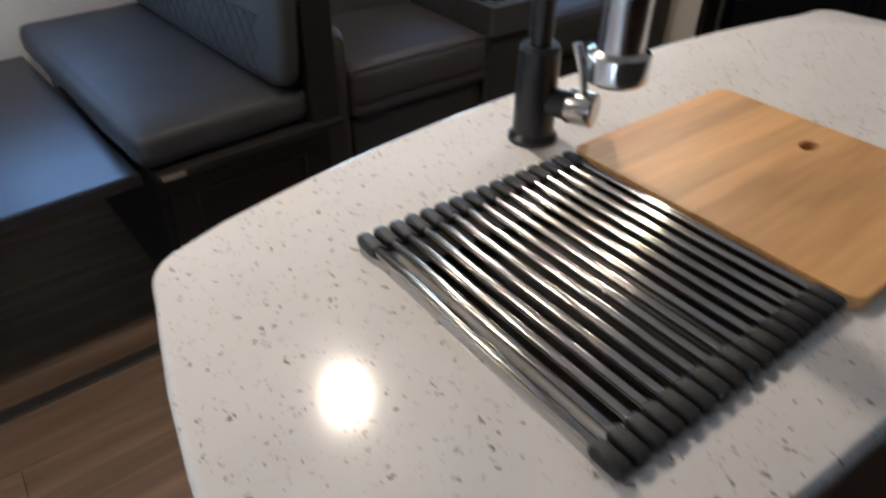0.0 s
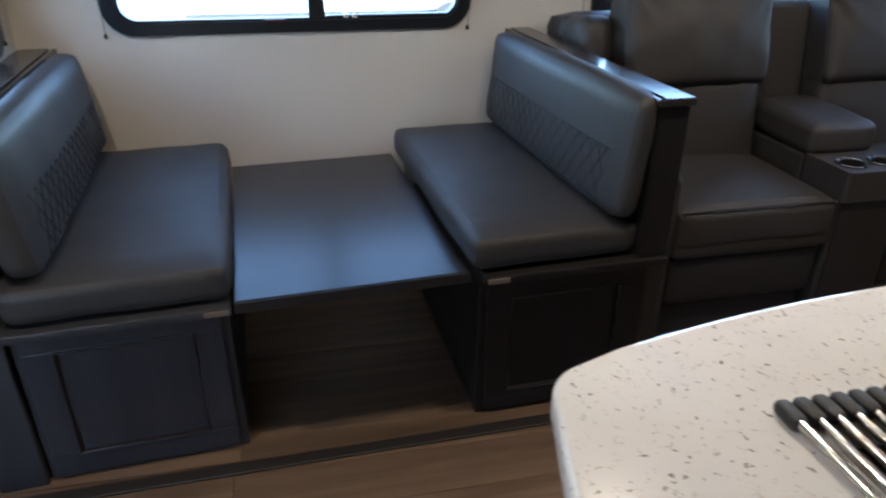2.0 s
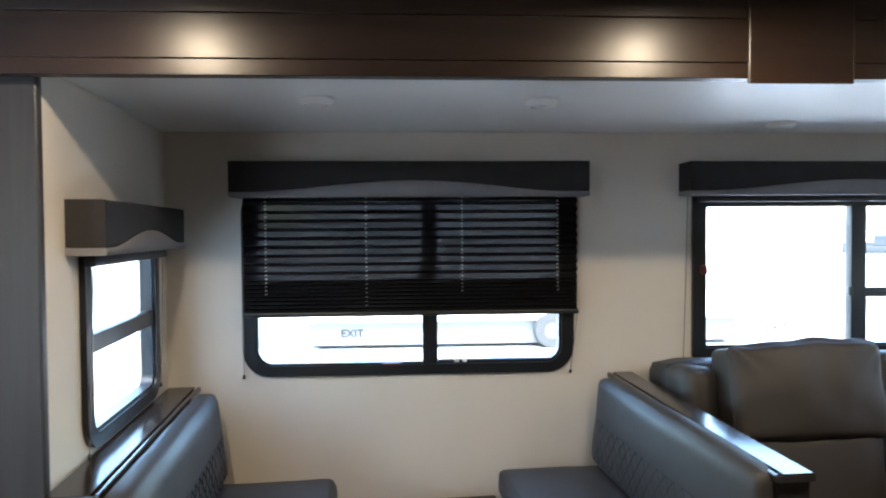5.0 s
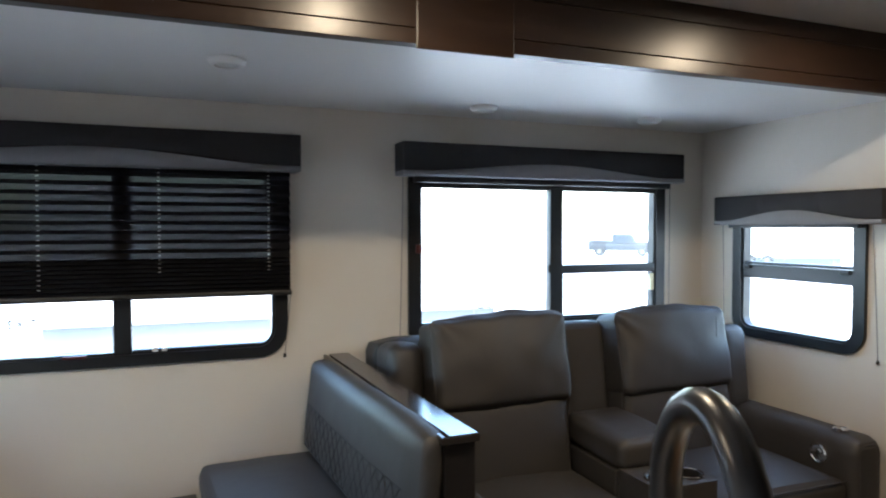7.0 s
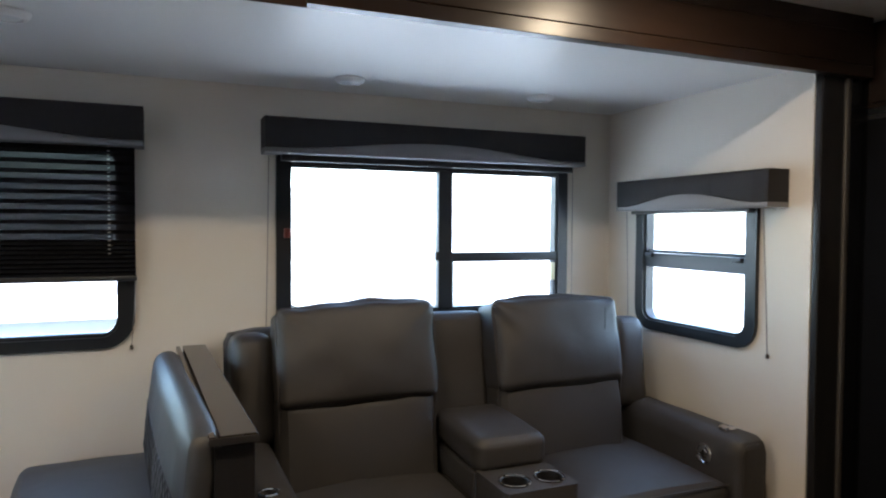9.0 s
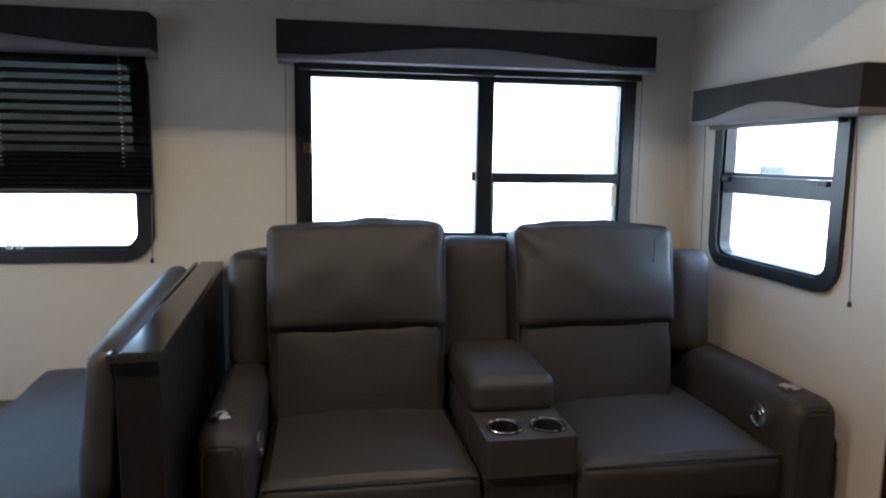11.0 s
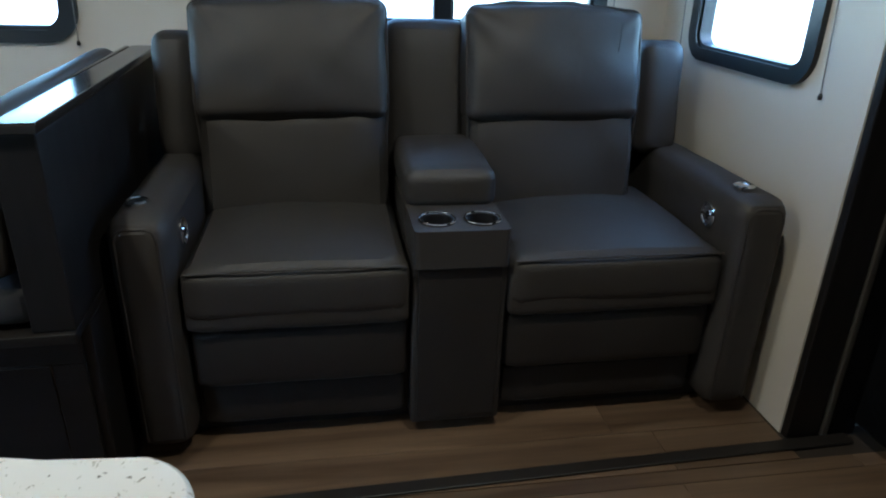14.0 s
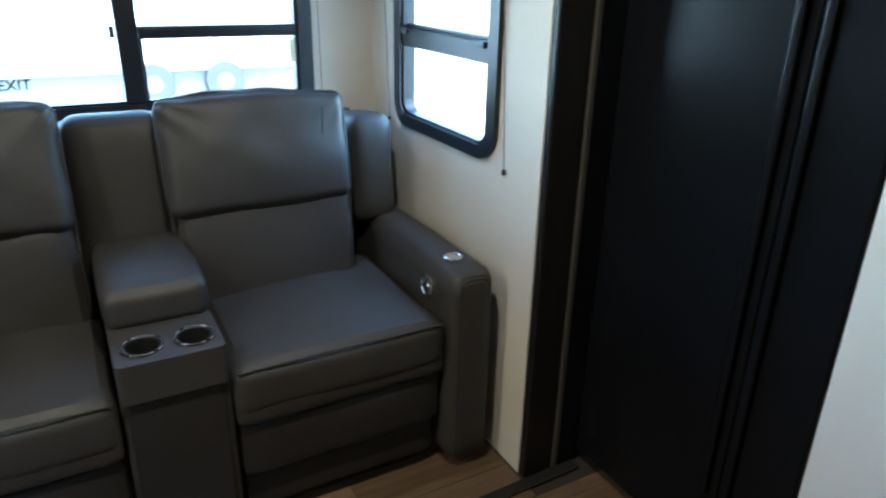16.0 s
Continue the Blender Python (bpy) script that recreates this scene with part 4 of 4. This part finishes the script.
    part("console_panel", shift(box((c0 + 0.014, 2.045, 0.05), (c1 - 0.014, 2.0515, 0.478), 0.004), Matrix.Translation(-O)), M_LEATHER_SHADED, s)
    part("base_frame", shift(box((1.16, 2.13, 0.0), (2.68, 2.75, 0.33), 0.01), Matrix.Translation(-O)), M_BLACK, s)
    return s


sofa()


# ---- island ----
def island():
    """A worktop with bowed sides and rounded corners on a dark cabinet, cut out for the sink."""
    Z = 0.914
    top = thing("island_worktop", (0, 0, Z - 0.034), "cream speckled solid-surface island worktop with rounded corners", "worktop")
    pts = []
    # left side, far side, right side, near side
    def arc(cx, cy, r, a0, a1, n=9):
        return [(cx + r * math.cos(radians(a0 + (a1 - a0) * k / (n - 1))), cy + r * math.sin(radians(a0 + (a1 - a0) * k / (n - 1)))) for k in range(n)]
    pts += [(0.356, 0.50), (0.360, 0.58), (0.369, 0.66), (0.381, 0.73), (0.395, 0.79), (0.404, 0.825)]
    pts += arc(0.456, 0.838, 0.048, 168, 112, 8)
    pts += [(x, 0.956 - (0.060 * ((0.97 - x) / 0.5) ** 2.2 if x < 0.97 else 0.046 * ((x - 0.97) / 0.5) ** 2.6)) for x in np.linspace(0.49, 1.46, 20)]
    pts += arc(1.496, 0.866, 0.045, 70, 12, 8)
    pts += [(1.544, 0.842), (1.551, 0.79), (1.561, 0.73), (1.571, 0.66), (1.578, 0.58), (1.580, 0.50)]
    pts += arc(1.535, 0.478, 0.045, 0, -80, 6)
    pts += [(x, 0.424 + 0.02 * ((x - 0.97) / 0.5) ** 2) for x in np.linspace(1.48, 0.46, 14)]
    pts += arc(0.401, 0.478, 0.045, 260, 180, 6)
    hole = round_rect(0.590, 1.075, 0.525, 0.775, 0.03, 6)
    n = len(pts)
    inward = []
    for k in range(n):
        t = Vector(pts[(k + 1) % n]) - Vector(pts[k - 1])
        inward.append(Vector((t.y, -t.x)).normalized())
    bm = bmesh.new()
    r = 0.007
    profile = [(r, 0.0)] + [(r - r * math.sin(radians(a)), r - r * math.cos(radians(a))) for a in (30, 60, 90)] + [(r - r * math.cos(radians(a)), 0.034 - r + r * math.sin(radians(a))) for a in (0, 30, 60, 90)]
    rings = [[bm.verts.new((pts[k][0] + inward[k].x * d, pts[k][1] + inward[k].y * d, z)) for k in range(n)] for d, z in profile]
    for A, B in zip(rings, rings[1:]):
        for k in range(n):
            bm.faces.new((A[k], A[(k + 1) % n], B[(k + 1) % n], B[k]))
    wells = [[bm.verts.new((x, y, z)) for x, y in hole] for z in (0.0, 0.034)]
    m = len(hole)
    for k in range(m):
        bm.faces.new((wells[0][k], wells[0][(k + 1) % m], wells[1][(k + 1) % m], wells[1][k]))
    for outer, inner in ((rings[0], wells[0]), (rings[-1], wells[1])):
        edges = [bm.edges.get((v[k], v[(k + 1) % len(v)])) for v in (outer, inner) for k in range(len(v))]
        bmesh.ops.triangle_fill(bm, use_beauty=True, use_dissolve=False, edges=edges)
    part("slab", bm, M_COUNTER, top, sharp=30)
    cab = thing("island_cabinet", (0.97, 0.66, 0), "dark laminate island cabinet under the speckled worktop", "cabinet")
    part("body", box((-0.50, -0.20, 0.08), (0.50, 0.20, 0.8795), 0.004), M_ESPRESSO_V, cab)
    part("toe_kick", box((-0.46, -0.16, 0.0), (0.46, 0.16, 0.079)), M_BLACK, cab)
    for k in range(3):
        part("side_panel", box((-0.48 + 0.325 * k, 0.201, 0.12), (-0.175 + 0.325 * k, 0.212, 0.86), 0.004), M_ESPRESSO_V, cab)
    sink = thing("sink", (0.8325, 0.65, 0.689), "stainless steel undermount sink in the island worktop", "sink")
    b = bmesh.new()
    hx, hy = 0.240, 0.122
    box((-hx - 0.004, -hy - 0.004, 0.0), (hx + 0.004, hy + 0.004, 0.006), bm=b)
    for lo, hi in (((-hx - 0.004, -hy - 0.004), (-hx, hy + 0.004)), ((hx, -hy - 0.004), (hx + 0.004, hy + 0.004)), ((-hx, -hy - 0.004), (hx, -hy)), ((-hx, hy), (hx, hy + 0.004))):
        box((*lo, 0.0061), (*hi, 0.189), bm=b)
    part("basin", b, M_STEEL, sink, smooth=False)


island()


def drying_rack():
    """A roll-up rack: steel rods held in two ribbed silicone strips."""
    r = thing("drying_rack", (0.695, 0.648, 0.914), "roll-up steel drying rack with black silicone ends over the sink", "drying rack")
    n, x0, x1 = 16, -0.122, 0.122
    y0, y1 = -0.148, 0.146
    rod = mesh_of("rod", tube([(0, y0 + 0.006, 0), (0, y1 - 0.006, 0)], 0.0042, 14), M_ROD)
    grip = mesh_of("silicone_grip", cushion((0.0135, 0.028, 0.012), 0.0045, cuts=3), M_SILICONE)
    for k in range(n):
        x = x0 + (x1 - x0) * k / (n - 1)
        o = new("rod", rod)
        o.parent, o.location = r, (x, 0, 0.0075)
        for y in (y0 + 0.014, y1 - 0.014):
            g = new("silicone_grip", grip)
            g.parent, g.location = r, (x, y, 0.0068)
    for y in (y0 + 0.014, y1 - 0.014):
        part("silicone_strip", box((x0 - 0.006, y - 0.0115, 0.0012), (x1 + 0.006, y + 0.0115, 0.0062), 0.002), M_SILICONE, r, "black silicone strip")


drying_rack()


def cutting_board():
    b = thing("cutting_board", (0.950, 0.643, 0.914), "warm bamboo cutting board with a finger hole lying over the sink", "cutting board")
    bm = bmesh.new()
    outer = round_rect(-0.1255, 0.134, -0.150, 0.150, 0.014, 5)
    edges = []
    hole = [(0.078 + 0.013 * math.cos(2 * math.pi * k / 20), 0.006 + 0.009 * math.sin(2 * math.pi * k / 20)) for k in range(20)]
    for line in (outer, hole):
        v = [bm.verts.new((x, y, 0.013)) for x, y in line]
        edges += [bm.edges.new((v[k], v[(k + 1) % len(v)])) for k in range(len(v))]
    bmesh.ops.triangle_fill(bm, use_beauty=True, use_dissolve=False, edges=edges)
    ext = bmesh.ops.extrude_face_region(bm, geom=bm.faces[:])
    for g in ext["geom"]:
        if isinstance(g, bmesh.types.BMVert):
            g.co.z -= 0.013
    bmesh.ops.bevel(bm, geom=[e for e in bm.edges if len(e.link_faces) == 2 and e.calc_face_angle(0) > 1.2], offset=0.002, segments=2, affect="EDGES")
    part("board", bm, M_BAMBOO, b)


cutting_board()


def faucet():
    f = thing("faucet", (0.826, 0.852, 0.914), "matte black pull-down kitchen faucet with a steel spray head", "faucet")
    part("body", lathe([(0, 0), (0.027, 0), (0.027, 0.005), (0.0225, 0.010), (0.0215, 0.10), (0.019, 0.105), (0.0, 0.105)]), M_BLACKMETAL, f)
    HX, HY = -0.045, -0.134
    pts = [(0, 0, 0.10), (0, 0, 0.18), (0, 0, 0.236)]
    for k in range(1, 16):
        a = math.pi * k / 15
        s = (1 - math.cos(a)) / 2
        pts.append((HX * s, HY * s, 0.236 + 0.083 * math.sin(a)))
    pts.append((HX, HY, 0.205))
    part("spout", tube(pts, 0.0122, 16), M_BLACKMETAL, f, "black arched spout")
    head = lathe([(0, 0.0), (0.0175, 0.0), (0.0205, -0.003), (0.0205, -0.009), (0.0195, -0.011), (0.0195, -0.064), (0.0255, -0.067), (0.0265, -0.069), (0.0265, -0.088), (0.0240, -0.091), (0.0, -0.091)], (HX, HY, 0.214))
    part("spray_head", head, M_HEAD, f, "stainless steel spray head")
    turn = pose(0, 0, 0, 0, 0, -66)
    v = shift(lathe([(0, 0), (0.0150, 0), (0.0150, 0.022), (0.0, 0.022)], (0.014, 0, 0.046), "x"), turn)
    part("valve", v, M_BLACKMETAL, f)
    knob = part("valve_cap", shift(lathe([(0, 0), (0.0170, 0), (0.0180, 0.002), (0.0180, 0.027), (0.0165, 0.029), (0.0, 0.029)], (0.0365, 0, 0.046), "x"), turn), M_STEEL, f, "brushed steel cap")
    part("lever", shift(tube([(0.052, 0, 0.060), (0.047, 0, 0.085), (0.038, 0, 0.112)], [0.0042, 0.0048, 0.0052], 10), turn), M_STEEL, knob, "steel lever")


faucet()


# ---- black refrigerator and cabinet at the aisle's end ----
def refrigerator():
    r = thing("refrigerator", (2.99, 1.58, 0), "tall glossy black refrigerator built in beside the slide-out", "refrigerator")
    part("body", box((0.0, -0.335, 0.03), (0.10, 0.335, 1.66), 0.004), M_BLACK, r)
    part("side_trim", box((-0.102, 0.318, 0.0), (-0.084, 0.345, 1.92), 0.003), M_GREYTRIM, r, "grey aluminium edge trim")
    part("filler_panel", box((-0.083, 0.322, 0.0), (-0.002, 0.345, 1.92), 0.002), M_GLOSSBLACK, r)
    for y0, y1 in ((-0.165, 0.314), (-0.335, -0.172)):
        d = part("door", box((-0.022, y0, 0.05), (-0.001, y1, 1.64), 0.006, 3), M_GLOSSBLACK, r, "glossy black door")
        hy = y0 + 0.02 if y0 > -0.2 else y1 - 0.03
        part("handle", box((-0.040, hy, 0.25), (-0.0225, hy + 0.022, 1.5), 0.005), M_GLOSSBLACK, d)


refrigerator()
cab = thing("overhead_cabinet", (2.99, 1.58, 1.68), "dark walnut cabinet above the black refrigerator", "cabinet")
part("body", box((0.0, -0.335, 0.0), (0.10, 0.335, 0.262), 0.003), M_FASCIA, cab)
part("door", box((-0.016, -0.33, 0.01), (-0.001, 0.31, 0.25), 0.004), M_FASCIA, cab)


# ---- outside ----
G = -0.95
gm = bmesh.new()
bmesh.ops.create_grid(gm, x_segments=2, y_segments=2, size=600)
shift(gm, Matrix.Translation((0, 0, G)))
tagged(part("ground", gm, M_CONCRETE, smooth=False), "pale gravel sales lot", "ground", kind="structure")


def trailer(place, turn, length, label, axles=(-0.5, 0.45)):
    t = thing("travel_trailer", place, label, "travel trailer", "parked trailers", turn=turn)
    part("body", box((-length / 2, -1.2, 0.55), (length / 2, 1.2, 3.1), 0.12, 4), M_TRAILER, t)
    part("stripe", box((-length / 2 + 0.1, -1.206, 1.15), (length / 2 - 0.1, -1.2, 1.38), 0.002), M_TRAILER_B, t)
    part("skirt", box((-length / 2 + 0.1, -1.0, 0.08), (length / 2 - 0.1, 1.0, 0.56), 0.02), M_SKIRT, t)
    for k in range(4):
        x = -length / 2 + length * (k + 0.6) / 4.4
        w = part("window", box((x - 0.4, -1.215, 1.7), (x + 0.4, -1.199, 2.4), 0.006), M_TRAILER_B, t)
        part("pane", box((x - 0.36, -1.22, 1.74), (x + 0.36, -1.2155, 2.36)), M_OUTGLASS, w, smooth=False)
    for x in axles:
        wh = part("wheel", lathe([(0.16, -0.1), (0.34, -0.1), (0.36, -0.06), (0.36, 0.06), (0.34, 0.1), (0.16, 0.1)], (x, -1.13, 0.36), "y"), M_TYRE, t)
        part("rim", lathe([(0.0, -0.06), (0.16, -0.08), (0.16, 0.02), (0.0, 0.0)], (x, -1.13, 0.36), "y"), M_GREYTRIM, wh)
    return t


trailer((2.70, 15.0, G), 0, 9.0, "white travel trailer with a grey stripe parked outside", (0.50, 1.75))
trailer((13.0, 41.0, G), -10, 9.0, "white travel trailer with a grey stripe parked far across the lot")
trailer((34.6, 32.6, G), -46, 9.0, "white travel trailer with twin wheels parked beyond the end window")
trailer((-18.0, 12.0, G), 60, 9.0, "white travel trailer parked beyond the bench window")


def pickup(place, turn):
    """A parked pickup truck: body with bed, tapered cab, glass, lamps and wheels."""
    p = thing("pickup_truck", place, "black-grey pickup truck parked far across the gravel lot", "truck", turn=turn)
    body = box((-2.7, -0.95, 0.45), (2.7, 0.95, 1.02), 0.10, 3)
    part("body", body, M_TRUCK, p)
    for y in (-0.90, 0.86):
        part("bed_side", box((-2.65, y, 1.0), (-0.75, y + 0.05, 1.28), 0.015), M_TRUCK, p)
    part("tailgate", box((-2.69, -0.85, 1.0), (-2.62, 0.85, 1.28), 0.015), M_TRUCK, p)
    part("bonnet", box((0.9, -0.88, 1.0), (2.62, 0.88, 1.18), 0.07, 3), M_TRUCK, p)
    cab = box((-0.75, -0.90, 1.0), (1.35, 0.90, 1.88), 0.09, 3)
    for v in cab.verts:
        k = max(0.0, (v.co.z - 1.1) / 0.78)
        v.co.y *= 1 - 0.14 * k
        v.co.x -= 0.50 * k if v.co.x > 0.3 else -0.08 * k
    cab_ob = part("cab", cab, M_TRUCK, p)
    glass = box((0.95, -0.74, 1.18), (1.20, 0.74, 1.74), 0.03)
    for v in glass.verts:
        v.co.x -= 0.55 * (v.co.z - 1.18) - 0.10
    part("windscreen", glass, M_TRUCKGLASS, cab_ob, "dark windscreen")
    for y in (-0.905, 0.855):
        for x0, x1 in ((-0.55, 0.10), (0.18, 0.80)):
            w = box((x0, y, 1.20), (x1, y + 0.05, 1.70), 0.02)
            for v in w.verts:
                v.co.y *= 1 - 0.13 * (v.co.z - 1.1) / 0.78
            part("side_window", w, M_TRUCKGLASS, cab_ob, "dark side window")
        for x in (-1.75, 1.75):
            wh = part("wheel", lathe([(0.20, -0.13), (0.38, -0.13), (0.40, -0.08), (0.40, 0.08), (0.38, 0.13), (0.20, 0.13)], (x, y + 0.02, 0.40), "y"), M_TYRE, p)
            part("rim", lathe([(0.0, -0.08), (0.20, -0.11), (0.20, 0.11), (0.0, 0.08)], (x, y + 0.02, 0.40), "y"), M_GREYTRIM, wh)
    part("bumper", box((2.66, -0.88, 0.50), (2.80, 0.88, 0.72), 0.03), M_GREYTRIM, p)
    for y in (-0.80, 0.52):
        part("headlight", box((2.60, y, 0.82), (2.712, y + 0.28, 0.98), 0.02), M_LENS, p)


pickup((36.0, 48.6, G), -40)


# ---- floor planks, last ----
floor = tagged(part("floor", box((-1.75, -0.55, -0.06), (3.1, BACK + 0.05, -0.0045)), M_JOINT, smooth=False), "grey-brown wood-look vinyl plank floor", "floor", kind="structure")
tagged(part("threshold_strip", shift(box((-1.845, -0.020, 0.0004), (1.845, 0.020, 0.007), 0.003), pose(1.115, 1.830, 0, 0, 0, 1.6)), M_STRIP), "black rubber strip along the slide-out's edge", "trim", kind="structure")


def planks(x0, x1, y0, y1, width, length, seed):
    rng = random.Random(seed)
    cache = {}
    y = y0
    while y < y1 - 0.01:
        w = min(width, y1 - y)
        x = x0 - rng.uniform(0.1, length - 0.1)
        while x < x1:
            a, b = max(x, x0), min(x + length, x1)
            if b - a > 0.02:
                key = (round(b - a, 3), round(w, 3))
                if key not in cache:
                    cache[key] = mesh_of("plank", box((0, 0, -0.0042), (key[0] - 0.0014, key[1] - 0.0014, 0.0), 0.0007, 1), M_FLOOR, smooth=False)
                o = new("plank", cache[key])
                o.parent, o.location = floor, (a, y, 0.0)
            x += length
        y += width


planks(-1.70, 3.1, -0.5, 1.826, 0.152, 1.22, 3)
planks(-0.66, 2.78, 1.828, BACK, 0.152, 1.22, 11)
